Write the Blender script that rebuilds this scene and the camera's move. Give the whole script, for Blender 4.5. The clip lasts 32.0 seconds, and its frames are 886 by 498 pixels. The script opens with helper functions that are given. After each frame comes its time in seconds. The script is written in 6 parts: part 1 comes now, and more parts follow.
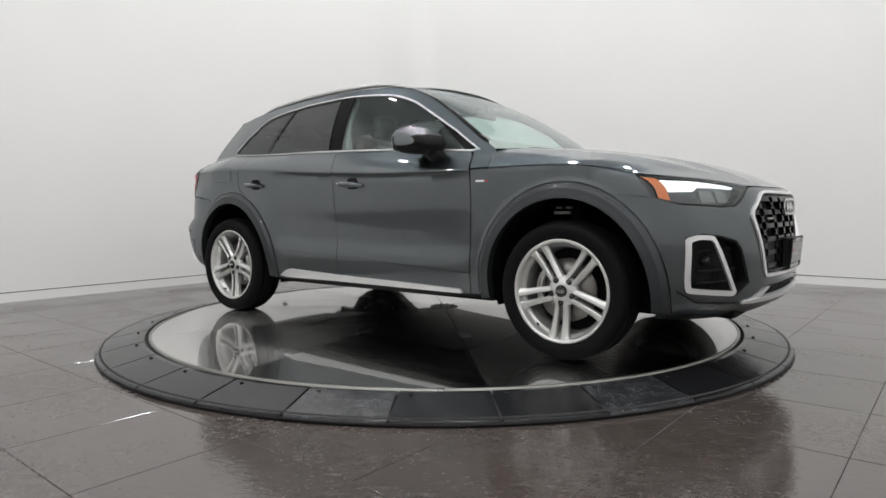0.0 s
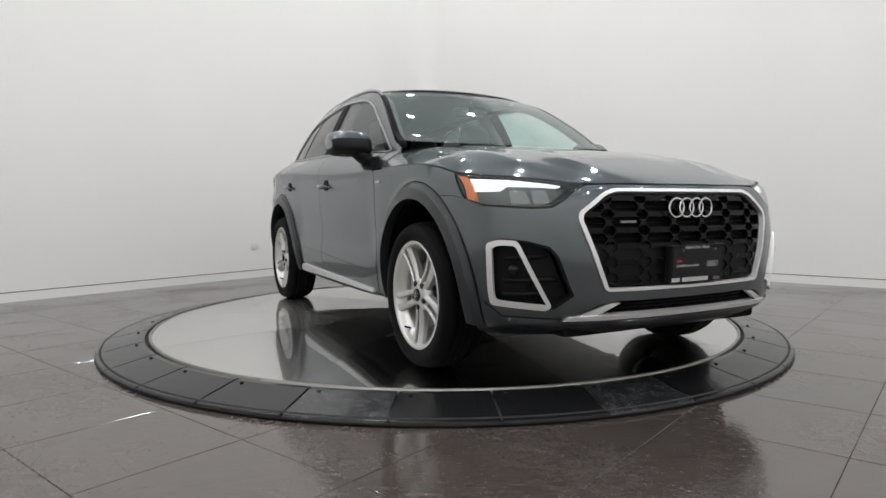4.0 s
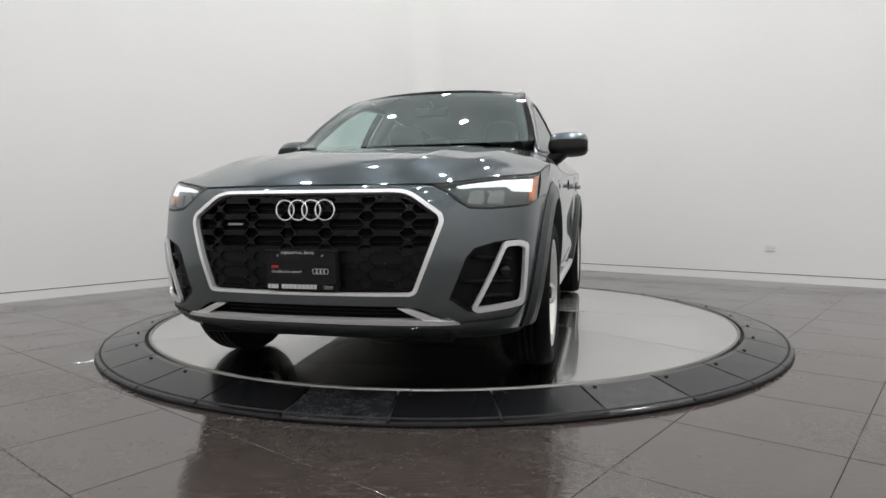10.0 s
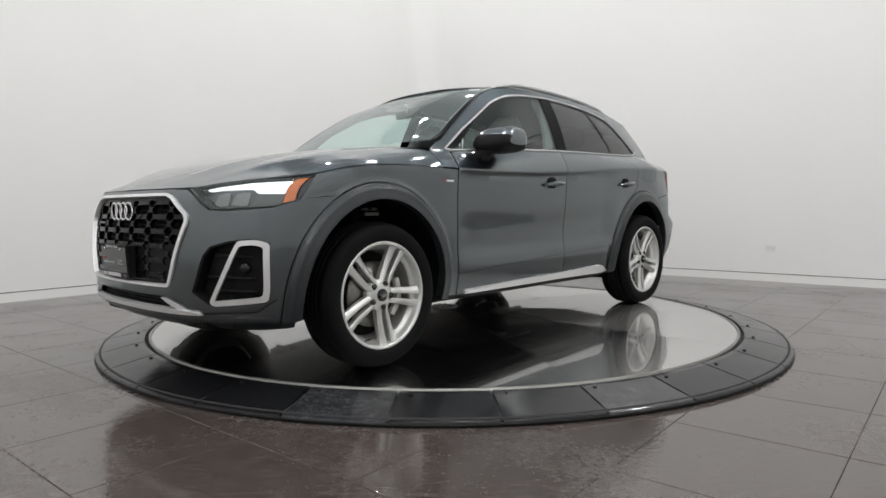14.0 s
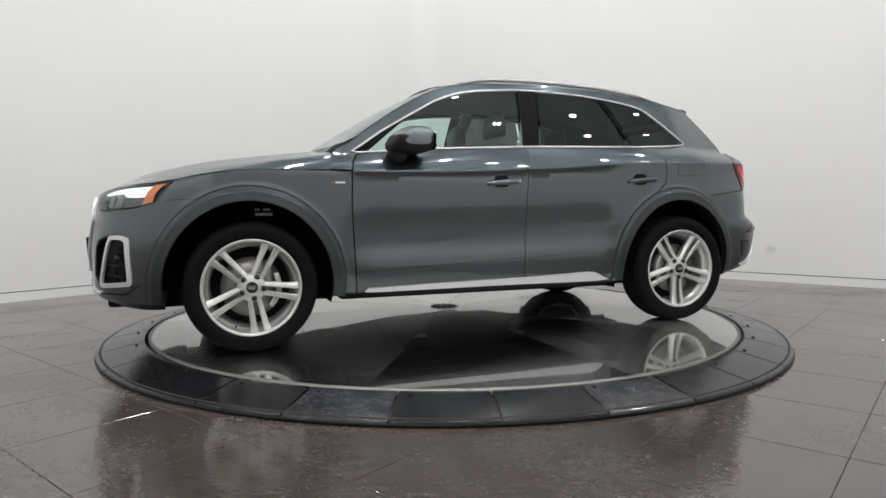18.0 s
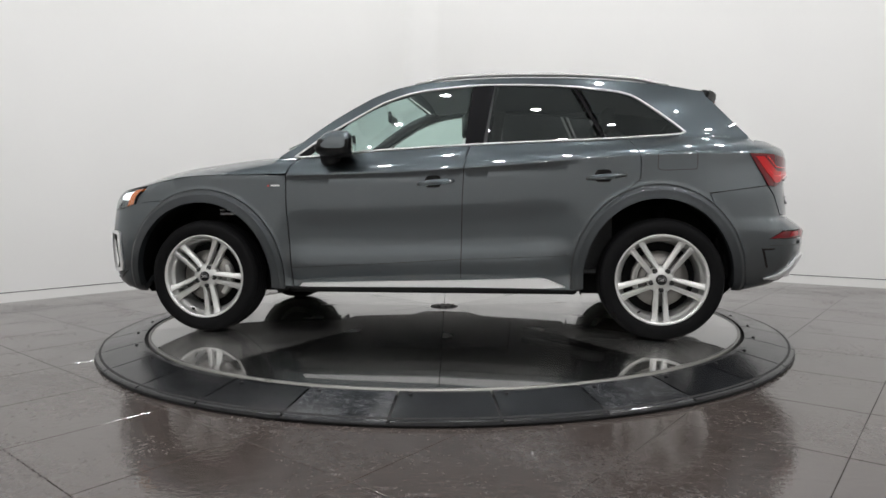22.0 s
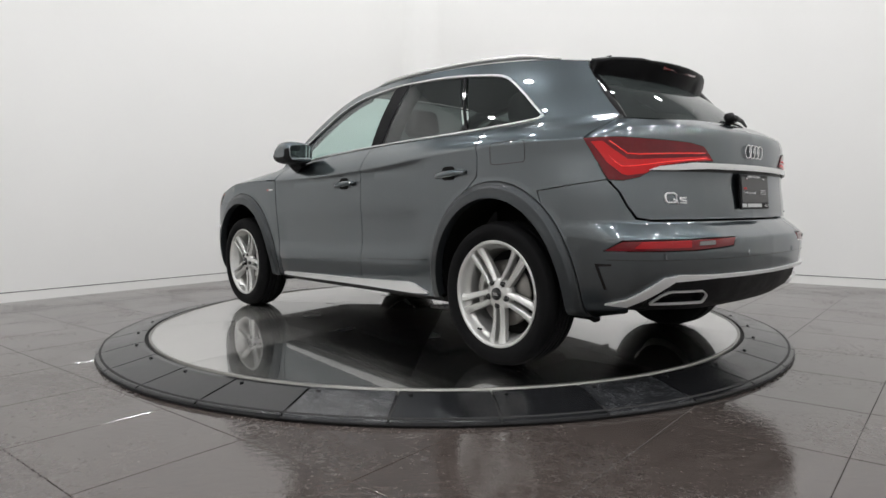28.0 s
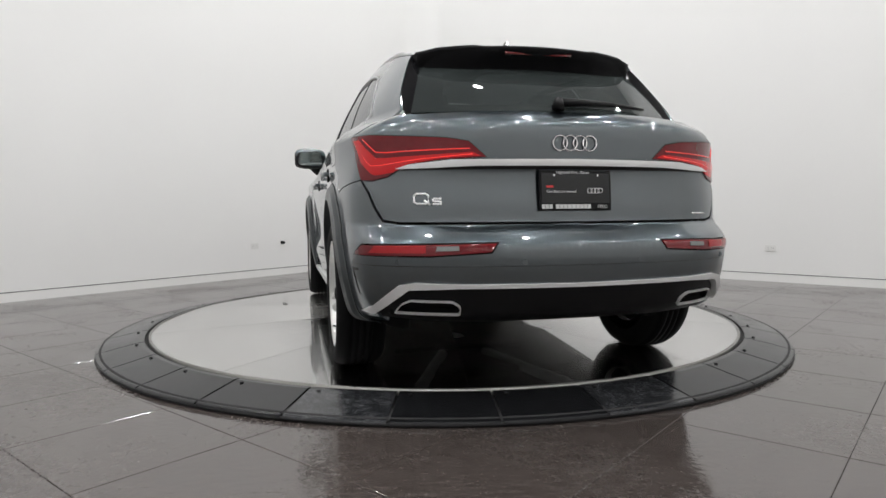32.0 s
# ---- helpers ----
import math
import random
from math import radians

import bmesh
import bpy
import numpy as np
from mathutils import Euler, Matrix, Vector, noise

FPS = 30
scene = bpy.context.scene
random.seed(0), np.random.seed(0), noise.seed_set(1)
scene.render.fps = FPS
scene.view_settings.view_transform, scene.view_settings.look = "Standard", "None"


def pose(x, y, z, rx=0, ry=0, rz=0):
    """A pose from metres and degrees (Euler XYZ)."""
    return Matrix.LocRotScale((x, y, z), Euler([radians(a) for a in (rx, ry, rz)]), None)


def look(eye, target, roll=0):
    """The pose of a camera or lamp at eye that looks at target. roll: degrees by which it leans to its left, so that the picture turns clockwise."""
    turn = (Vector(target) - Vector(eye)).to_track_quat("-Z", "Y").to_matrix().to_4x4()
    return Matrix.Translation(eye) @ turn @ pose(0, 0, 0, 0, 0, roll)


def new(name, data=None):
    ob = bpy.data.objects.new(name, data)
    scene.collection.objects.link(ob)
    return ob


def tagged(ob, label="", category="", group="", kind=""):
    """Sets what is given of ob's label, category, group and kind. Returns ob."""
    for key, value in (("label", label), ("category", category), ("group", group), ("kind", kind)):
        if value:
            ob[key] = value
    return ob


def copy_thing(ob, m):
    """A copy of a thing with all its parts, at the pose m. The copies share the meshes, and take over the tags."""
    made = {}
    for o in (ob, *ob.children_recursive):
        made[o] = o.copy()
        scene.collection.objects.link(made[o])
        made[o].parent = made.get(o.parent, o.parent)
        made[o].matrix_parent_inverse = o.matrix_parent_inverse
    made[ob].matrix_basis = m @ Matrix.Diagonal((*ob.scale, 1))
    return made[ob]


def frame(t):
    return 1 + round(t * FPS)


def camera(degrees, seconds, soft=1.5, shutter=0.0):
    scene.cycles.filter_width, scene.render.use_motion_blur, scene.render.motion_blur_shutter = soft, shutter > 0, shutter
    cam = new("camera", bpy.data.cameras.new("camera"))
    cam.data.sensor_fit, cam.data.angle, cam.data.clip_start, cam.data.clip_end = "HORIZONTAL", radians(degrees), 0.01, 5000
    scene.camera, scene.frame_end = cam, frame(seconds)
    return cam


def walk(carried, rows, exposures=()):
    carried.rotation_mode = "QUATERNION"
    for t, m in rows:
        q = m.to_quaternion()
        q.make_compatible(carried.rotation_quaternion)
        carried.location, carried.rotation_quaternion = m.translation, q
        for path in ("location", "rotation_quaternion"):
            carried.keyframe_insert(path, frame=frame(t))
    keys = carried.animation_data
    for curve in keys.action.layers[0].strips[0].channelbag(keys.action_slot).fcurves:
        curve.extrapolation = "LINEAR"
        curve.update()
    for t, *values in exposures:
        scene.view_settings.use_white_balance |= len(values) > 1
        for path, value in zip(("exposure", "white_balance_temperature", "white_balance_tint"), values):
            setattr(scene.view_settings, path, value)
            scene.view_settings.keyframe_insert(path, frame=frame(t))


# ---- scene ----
SPOTS = 315.0
# camera: stands still on a low stand in front of the turntable
cam = camera(69.43, 32.0, soft=1.55)
CAM = look((0.0, -4.7912, 0.8652), (-0.00113, -3.79322, 0.80175), -0.391)
walk(cam, [(0.0, CAM), (32.0, CAM)], exposures=[(0.0, -0.10), (3.0, -0.12), (6.0, -0.21), (10.0, -0.19), (14.0, -0.12), (18.0, -0.11), (22.0, -0.10), (28.0, -0.06), (32.0, -0.07)])

# ---- light: a closed white showroom lit by recessed ceiling spots ----
world = bpy.data.worlds.new("world")
scene.world = world
world.use_nodes = True
world.node_tree.nodes["Background"].inputs[0].default_value = (0.9, 0.95, 1.0, 1)
world.node_tree.nodes["Background"].inputs[1].default_value = 0.02

# ---- materials ----


def material(name, color, rough=0.5, metal=0.0, coat=0.0, spec=0.5, emit=None, strength=0.0):
    m = bpy.data.materials.new(name)
    m.use_nodes = True
    b = m.node_tree.nodes["Principled BSDF"]
    b.inputs["Base Color"].default_value = (*color, 1)
    b.inputs["Roughness"].default_value = rough
    b.inputs["Metallic"].default_value = metal
    b.inputs["Coat Weight"].default_value = coat
    b.inputs["Coat Roughness"].default_value = 0.02
    b.inputs["Specular IOR Level"].default_value = spec
    if emit:
        b.inputs["Emission Color"].default_value = (*emit, 1)
        b.inputs["Emission Strength"].default_value = strength
    return m


def node(m, kind, **inputs):
    n = m.node_tree.nodes.new(kind)
    for k, v in inputs.items():
        n.inputs[k.replace("_", " ")].default_value = v
    return n


def link(m, a, b):
    m.node_tree.links.new(a, b)


def bsdf(m):
    return m.node_tree.nodes["Principled BSDF"]


def ramp(m, fac, stops):
    r = m.node_tree.nodes.new("ShaderNodeValToRGB")
    e = r.color_ramp.elements
    while len(e) < len(stops):
        e.new(0.5)
    for el, (p, c) in zip(e, stops):
        el.position = p
        el.color = (*c, 1) if isinstance(c, tuple) else (c, c, c, 1)
    link(m, fac, r.inputs[0])
    return r


def coords(m, scale=(1, 1, 1), which="Object"):
    tc = m.node_tree.nodes.new("ShaderNodeTexCoord")
    mp = m.node_tree.nodes.new("ShaderNodeMapping")
    mp.inputs["Scale"].default_value = scale
    link(m, tc.outputs[which], mp.inputs["Vector"])
    return mp.outputs[0]


def noise_tex(m, vec, scale, detail=4.0, rough=0.55, dist=0.0):
    n = node(m, "ShaderNodeTexNoise", Scale=scale, Detail=detail, Roughness=rough, Distortion=dist)
    if vec is not None:
        link(m, vec, n.inputs["Vector"])
    return n.outputs["Fac"]


def bump(m, height, strength, distance=0.002):
    b = node(m, "ShaderNodeBump", Strength=strength, Distance=distance)
    link(m, height, b.inputs["Height"])
    link(m, b.outputs[0], bsdf(m).inputs["Normal"])
    return b


def mixcol(m, fac, a, b, mode="MIX"):
    x = m.node_tree.nodes.new("ShaderNodeMix")
    x.data_type, x.blend_type = "RGBA", mode
    for sock, v in ((x.inputs[0], fac), (x.inputs[6], a), (x.inputs[7], b)):
        if isinstance(v, (int, float)):
            sock.default_value = v
        elif isinstance(v, tuple):
            sock.default_value = (*v, 1)
        else:
            link(m, v, sock)
    return x.outputs[2]


def worn(m, lo, hi, scale=6.0, amount=0.03):
    """Uneven sheen: roughness drifts between lo and hi."""
    v = coords(m)
    r = ramp(m, noise_tex(m, v, scale, 6.0, 0.6), [(0.3, lo), (0.75, hi)])
    link(m, r.outputs[0], bsdf(m).inputs["Roughness"])
    return m


# painted plaster wall
WALL = material("white wall paint", (0.80, 0.80, 0.785), 0.55)
_v = coords(WALL)
link(WALL, mixcol(WALL, noise_tex(WALL, _v, 0.7, 3.0), (0.775, 0.775, 0.76), (0.815, 0.815, 0.80)), bsdf(WALL).inputs["Base Color"])
bump(WALL, noise_tex(WALL, _v, 180.0, 3.0), 0.06, 0.001)
BASEWHITE = worn(material("white baseboard", (0.80, 0.80, 0.78), 0.4), 0.35, 0.5)
CEIL = material("ceiling paint", (0.42, 0.42, 0.42), 0.7)
link(CEIL, mixcol(CEIL, noise_tex(CEIL, coords(CEIL), 0.5), (0.40, 0.40, 0.40), (0.44, 0.44, 0.44)), bsdf(CEIL).inputs["Base Color"])
DARKGAP = material("dark joint", (0.02, 0.02, 0.02), 0.8)
GROUT = material("brown-grey grout", (0.030, 0.026, 0.024), 0.8)

# polished porcelain floor tiles with a wet, streaky sheen
TILE = material("taupe porcelain tile", (0.05, 0.042, 0.038), 0.2, spec=0.95)
_v = coords(TILE, (1, 1, 1), "Generated")
_g = TILE.node_tree.nodes.new("ShaderNodeNewGeometry")
_info = TILE.node_tree.nodes.new("ShaderNodeObjectInfo")
_pos = TILE.node_tree.nodes.new("ShaderNodeMapping")
link(TILE, _g.outputs["Position"], _pos.inputs["Vector"])
_pos.inputs["Rotation"].default_value = (0, 0, radians(40))
_pos.inputs["Scale"].default_value = (1.0, 5.0, 1.0)
_c1 = mixcol(TILE, noise_tex(TILE, _g.outputs["Position"], 3.0, 8.0, 0.65), (0.042, 0.034, 0.0300), (0.066, 0.0545, 0.049))
_c2 = mixcol(TILE, ramp(TILE, noise_tex(TILE, _pos.outputs[0], 9.0, 8.0, 0.7), [(0.45, 0.0), (0.8, 1.0)]).outputs[0], _c1, (0.114, 0.097, 0.089))
_hsv = node(TILE, "ShaderNodeHueSaturation")
_mr = node(TILE, "ShaderNodeMapRange", From_Min=0.0, From_Max=1.0, To_Min=0.93, To_Max=1.07)
link(TILE, _info.outputs["Random"], _mr.inputs["Value"])
link(TILE, _mr.outputs[0], _hsv.inputs["Value"])
link(TILE, _c2, _hsv.inputs["Color"])
link(TILE, _hsv.outputs[0], bsdf(TILE).inputs["Base Color"])
_wet = noise_tex(TILE, _g.outputs["Position"], 1.6, 3.0, 0.5, 0.4)
_speck = noise_tex(TILE, _g.outputs["Position"], 38.0, 8.0, 0.75, 0.5)
_sum = TILE.node_tree.nodes.new("ShaderNodeMath")
_sum.operation = "MULTIPLY_ADD"
_sum.inputs[1].default_value = 0.8
link(TILE, _wet, _sum.inputs[0])
link(TILE, _speck, _sum.inputs[2])
_rn = ramp(TILE, _sum.outputs[0], [(0.88, 0.045), (0.96, 0.10), (1.0, 0.28)])
link(TILE, _rn.outputs[0], bsdf(TILE).inputs["Roughness"])
bump(TILE, noise_tex(TILE, _g.outputs["Position"], 34.0, 4.0, 0.6), 0.24, 0.003)

# brushed plates of the turning disc
STEEL = material("polished steel plate", (0.72, 0.71, 0.69), 0.12, 1.0)
_v = coords(STEEL)
link(STEEL, mixcol(STEEL, noise_tex(STEEL, _v, 2.2, 8.0, 0.65), (0.39, 0.385, 0.37), (0.52, 0.51, 0.49)), bsdf(STEEL).inputs["Base Color"])
link(STEEL, ramp(STEEL, noise_tex(STEEL, _v, 1.7, 4.0, 0.5, 0.3), [(0.3, 0.21), (0.75, 0.28)]).outputs[0], bsdf(STEEL).inputs["Roughness"])
link(STEEL, ramp(STEEL, noise_tex(STEEL, _v, 2.3, 4.0, 0.5, 0.3), [(0.3, 0.02), (0.8, 0.055)]).outputs[0], bsdf(STEEL).inputs["Coat Roughness"])
# each plate is brushed along its own length under a wet film
bsdf(STEEL).inputs["Coat Weight"].default_value = 1.0
bsdf(STEEL).inputs["Coat IOR"].default_value = 2.9
bsdf(STEEL).inputs["Anisotropic"].default_value = 0.92
_vt = STEEL.node_tree.nodes.new("ShaderNodeVectorTransform")
_vt.vector_type, _vt.convert_from, _vt.convert_to = "VECTOR", "OBJECT", "WORLD"
_vt.inputs[0].default_value = (-0.309, 0.951, 0.0)
link(STEEL, _vt.outputs[0], bsdf(STEEL).inputs["Tangent"])
bump(STEEL, noise_tex(STEEL, _v, 1.5, 0.0), 0.05, 0.004)
PLATEWHITE = worn(material("pale grey painted plate", (0.55, 0.55, 0.53), 0.5), 0.4, 0.6, 12)
STEELTRIM = worn(material("bright edge trim", (0.27, 0.265, 0.25), 0.35, 1.0), 0.25, 0.5)

# black ramp plates of the ring: worn rubber sheen with white scuffs on some
RAMP = material("black ramp plate", (0.02, 0.021, 0.023), 0.35, spec=0.34)
_v = coords(RAMP)
_info = RAMP.node_tree.nodes.new("ShaderNodeObjectInfo")
_gg = RAMP.node_tree.nodes.new("ShaderNodeNewGeometry")
_st = RAMP.node_tree.nodes.new("ShaderNodeMapping")
_st.inputs["Scale"].default_value = (1.0, 0.30, 1.0)
_jit = node(RAMP, "ShaderNodeVectorMath")
_jit.operation = "SCALE"
_jit.inputs[0].default_value = (7.0, 3.0, 0.0)
link(RAMP, _info.outputs["Random"], _jit.inputs["Scale"])
link(RAMP, _jit.outputs[0], _st.inputs["Location"])
link(RAMP, _v, _st.inputs["Vector"])
_scr = ramp(RAMP, noise_tex(RAMP, _st.outputs[0], 260.0, 9.0, 0.8, 0.8), [(0.58, 0.0), (0.76, 1.0)])
_amt = node(RAMP, "ShaderNodeMapRange", From_Min=0.30, From_Max=1.0, To_Min=0.0, To_Max=0.16)
link(RAMP, _info.outputs["Random"], _amt.inputs["Value"])
_mul = node(RAMP, "ShaderNodeMath")
_mul.operation = "MULTIPLY"
link(RAMP, _scr.outputs[0], _mul.inputs[0])
link(RAMP, _amt.outputs[0], _mul.inputs[1])
_base = mixcol(RAMP, noise_tex(RAMP, _gg.outputs["Position"], 5.0, 8.0, 0.7), (0.008, 0.0085, 0.0095), (0.014, 0.0145, 0.016))
link(RAMP, mixcol(RAMP, _mul.outputs[0], _base, (0.36, 0.37, 0.38)), bsdf(RAMP).inputs["Base Color"])
link(RAMP, ramp(RAMP, noise_tex(RAMP, _st.outputs[0], 14.0, 9.0, 0.75), [(0.3, 0.14), (0.7, 0.24)]).outputs[0], bsdf(RAMP).inputs["Roughness"])
bump(RAMP, noise_tex(RAMP, _gg.outputs["Position"], 90.0, 4.0), 0.06, 0.001)

# the same plates where tyres have rubbed: pale dry scuffs
RAMPWORN = material("scuffed black ramp plate", (0.03, 0.03, 0.03), 0.4)
_gg = RAMPWORN.node_tree.nodes.new("ShaderNodeNewGeometry")
_st = RAMPWORN.node_tree.nodes.new("ShaderNodeMapping")
_st.inputs["Scale"].default_value = (1.0, 0.22, 1.0)
link(RAMPWORN, coords(RAMPWORN), _st.inputs["Vector"])
_n1 = ramp(RAMPWORN, noise_tex(RAMPWORN, _st.outputs[0], 340.0, 8.0, 0.8, 0.9), [(0.50, 0.0), (0.64, 1.0)])
_n2 = ramp(RAMPWORN, noise_tex(RAMPWORN, _gg.outputs["Position"], 11.0, 6.0, 0.7), [(0.36, 0.03), (0.70, 0.70)])
_mul = node(RAMPWORN, "ShaderNodeMath")
_mul.operation = "MULTIPLY"
link(RAMPWORN, _n1.outputs[0], _mul.inputs[0])
link(RAMPWORN, _n2.outputs[0], _mul.inputs[1])
link(RAMPWORN, mixcol(RAMPWORN, _mul.outputs[0], (0.018, 0.019, 0.021), (0.25, 0.26, 0.275)), bsdf(RAMPWORN).inputs["Base Color"])
link(RAMPWORN, ramp(RAMPWORN, _mul.outputs[0], [(0.0, 0.15), (0.5, 0.5)]).outputs[0], bsdf(RAMPWORN).inputs["Roughness"])

# car paint: grey metallic with flakes under clear coat
PAINT = material("grey metallic paint", (0.060, 0.067, 0.072), 0.30, 1.0, 1.0)
bsdf(PAINT).inputs["Specular Tint"].default_value = (0.55, 0.58, 0.60, 1)
bsdf(PAINT).inputs["Coat IOR"].default_value = 1.85
_v = coords(PAINT)
_fl = noise_tex(PAINT, _v, 900.0, 2.0)
link(PAINT, mixcol(PAINT, _fl, (0.050, 0.062, 0.068), (0.086, 0.106, 0.117)), bsdf(PAINT).inputs["Base Color"])
_dust = ramp(PAINT, noise_tex(PAINT, _v, 5.0, 7.0, 0.65), [(0.35, 0.008), (0.8, 0.03)])
link(PAINT, _dust.outputs[0], bsdf(PAINT).inputs["Coat Roughness"])
SATINGREY = material("satin grey cladding", (0.036, 0.041, 0.044), 0.45, 0.6, 0.35)
SATINGREY = worn(SATINGREY, 0.38, 0.55, 8.0)
BLACKPL = worn(material("black plastic", (0.0055, 0.0055, 0.006), 0.5, spec=0.18), 0.4, 0.6, 10)
GRILLEBLACK = worn(material("satin black grille", (0.004, 0.004, 0.0045), 0.25, spec=0.16), 0.18, 0.32, 10)
PILLARBLACK = worn(material("satin black pillar", (0.006, 0.006, 0.007), 0.5, spec=0.06), 0.45, 0.55, 10)
GLOSSBLACK = material("gloss black trim", (0.006, 0.006, 0.007), 0.08)
TRIMSILVER = worn(material("anodised window trim", (0.46, 0.46, 0.46), 0.36, 0.85), 0.34, 0.42, 8)
SPOILERBLACK = worn(material("satin black spoiler", (0.004, 0.004, 0.0045), 0.45, spec=0.10), 0.38, 0.52, 10)
SILVER = worn(material("satin silver trim", (0.80, 0.80, 0.80), 0.36, 0.65), 0.33, 0.40, 8)
MIRROR = material("mirror glass", (0.42, 0.46, 0.47), 0.02, 1.0)
CHROME = worn(material("bright chrome", (0.85, 0.85, 0.86), 0.08, 1.0), 0.05, 0.14, 20)
RUBBER = material("tyre rubber", (0.0048, 0.0048, 0.0052), 0.7, spec=0.10)
bump(RUBBER, noise_tex(RUBBER, coords(RUBBER), 120.0, 3.0), 0.25, 0.001)
ALLOY = material("silver alloy", (0.60, 0.60, 0.585), 0.34, 0.75)
ALLOY = worn(ALLOY, 0.32, 0.42, 8)
DARKMETAL = worn(material("dark metal", (0.09, 0.09, 0.09), 0.45, 0.8), 0.35, 0.6, 14)
DARKBOLT = worn(material("dark wheel bolt", (0.03, 0.03, 0.03), 0.4, 0.6), 0.3, 0.5, 20)
IRON = worn(material("machined brake iron", (0.22, 0.21, 0.20), 0.35, 1.0), 0.28, 0.45, 30)
CALIPER = worn(material("cast aluminium caliper", (0.50, 0.50, 0.48), 0.45, 0.6), 0.4, 0.55, 30)
UNDER = worn(material("underbody black", (0.005, 0.005, 0.005), 0.7, spec=0.15), 0.6, 0.8)
ORANGE = material("amber lens", (0.80, 0.20, 0.035), 0.12, 0.0, 0.8, emit=(1.0, 0.25, 0.04), strength=0.10)
REDLENS = material("red tail lens", (0.30, 0.006, 0.008), 0.10, 0.0, 0.2, spec=0.35)
link(REDLENS, mixcol(REDLENS, noise_tex(REDLENS, coords(REDLENS), 18.0, 3.0), (0.095, 0.003, 0.006), (0.14, 0.005, 0.009)), bsdf(REDLENS).inputs["Base Color"])
REDBAND = material("lit red light band", (0.34, 0.005, 0.007), 0.10, 0.0, 0.3, spec=0.3, emit=(1.0, 0.010, 0.012), strength=0.14)
REDMID = material("bright red reflector", (0.32, 0.006, 0.010), 0.16, 0.0, 0.3, spec=0.3)
REDDARK = material("dark red lens", (0.12, 0.006, 0.008), 0.12, 0.0, 1.0)
REDGLOW = material("red light guide", (0.75, 0.02, 0.02), 0.2, 0.0, 1.0, emit=(1.0, 0.04, 0.04), strength=0.35)
DRL = material("daytime running light", (0.9, 0.9, 0.9), 0.2, emit=(0.93, 0.97, 1.0), strength=1.25)
LAMPDARK = worn(material("dark lamp housing", (0.085, 0.088, 0.09), 0.35, 0.4), 0.3, 0.42, 12)
LAMPGREY = worn(material("lamp inner grey", (0.22, 0.225, 0.225), 0.35, 0.6), 0.3, 0.42, 12)
SEATGREY = worn(material("grey leather", (0.075, 0.075, 0.073), 0.5), 0.42, 0.6, 30)
CABINDARK = worn(material("dark cabin plastic", (0.03, 0.03, 0.032), 0.6), 0.5, 0.7, 30)
HEADLINER = worn(material("grey headliner cloth", (0.30, 0.30, 0.30), 0.9), 0.85, 0.95, 30)
WHITEINK = material("white print", (0.55, 0.55, 0.55), 0.5)
REDINK = material("red print", (0.45, 0.02, 0.02), 0.5)
PLASTICWHITE = worn(material("white socket plastic", (0.72, 0.72, 0.70), 0.35), 0.3, 0.45, 30)


def glass(name, tint, rough=0.0, haze=0.0):
    """Thin pane: part clear, part mirror by the angle, with a pale film for dust and reflected haze."""
    m = bpy.data.materials.new(name)
    m.use_nodes = True
    nt = m.node_tree
    nt.nodes.remove(nt.nodes["Principled BSDF"])
    out = nt.nodes["Material Output"]
    tr = nt.nodes.new("ShaderNodeBsdfTransparent")
    tr.inputs[0].default_value = (*tint, 1)
    gl = nt.nodes.new("ShaderNodeBsdfGlossy")
    gl.inputs["Roughness"].default_value = rough
    lw = nt.nodes.new("ShaderNodeLayerWeight")
    lw.inputs[0].default_value = 0.5
    pw = nt.nodes.new("ShaderNodeMath")
    pw.operation = "POWER"
    pw.inputs[1].default_value = 5.0
    nt.links.new(lw.outputs["Facing"], pw.inputs[0])
    fr = nt.nodes.new("ShaderNodeMath")
    fr.operation = "MULTIPLY_ADD"
    fr.inputs[1].default_value = 0.92
    fr.inputs[2].default_value = 0.075
    nt.links.new(pw.outputs[0], fr.inputs[0])
    mx = nt.nodes.new("ShaderNodeMixShader")
    nt.links.new(fr.outputs[0], mx.inputs[0])
    nt.links.new(tr.outputs[0], mx.inputs[1])
    nt.links.new(gl.outputs[0], mx.inputs[2])
    # diffuse colour paints in the hazy ceiling reflection, together with dust
    df = nt.nodes.new("ShaderNodeBsdfDiffuse")
    df.inputs[0].default_value = (0.52, 0.62, 0.61, 1)
    dm = nt.nodes.new("ShaderNodeMixShader")
    tc = nt.nodes.new("ShaderNodeTexCoord")
    nz = nt.nodes.new("ShaderNodeTexNoise")
    nz.inputs["Scale"].default_value = 3.0
    nz.inputs["Detail"].default_value = 5.0
    nt.links.new(tc.outputs["Object"], nz.inputs["Vector"])
    mr = nt.nodes.new("ShaderNodeMapRange")
    mr.inputs["From Min"].default_value = 0.3
    mr.inputs["From Max"].default_value = 0.7
    mr.inputs["To Min"].default_value = haze * 0.7
    mr.inputs["To Max"].default_value = haze * 1.3
    nt.links.new(nz.outputs[0], mr.inputs["Value"])
    nt.links.new(mr.outputs[0], dm.inputs[0])
    nt.links.new(mx.outputs[0], dm.inputs[1])
    nt.links.new(df.outputs[0], dm.inputs[2])
    nt.links.new(dm.outputs[0], out.inputs[0])
    return m


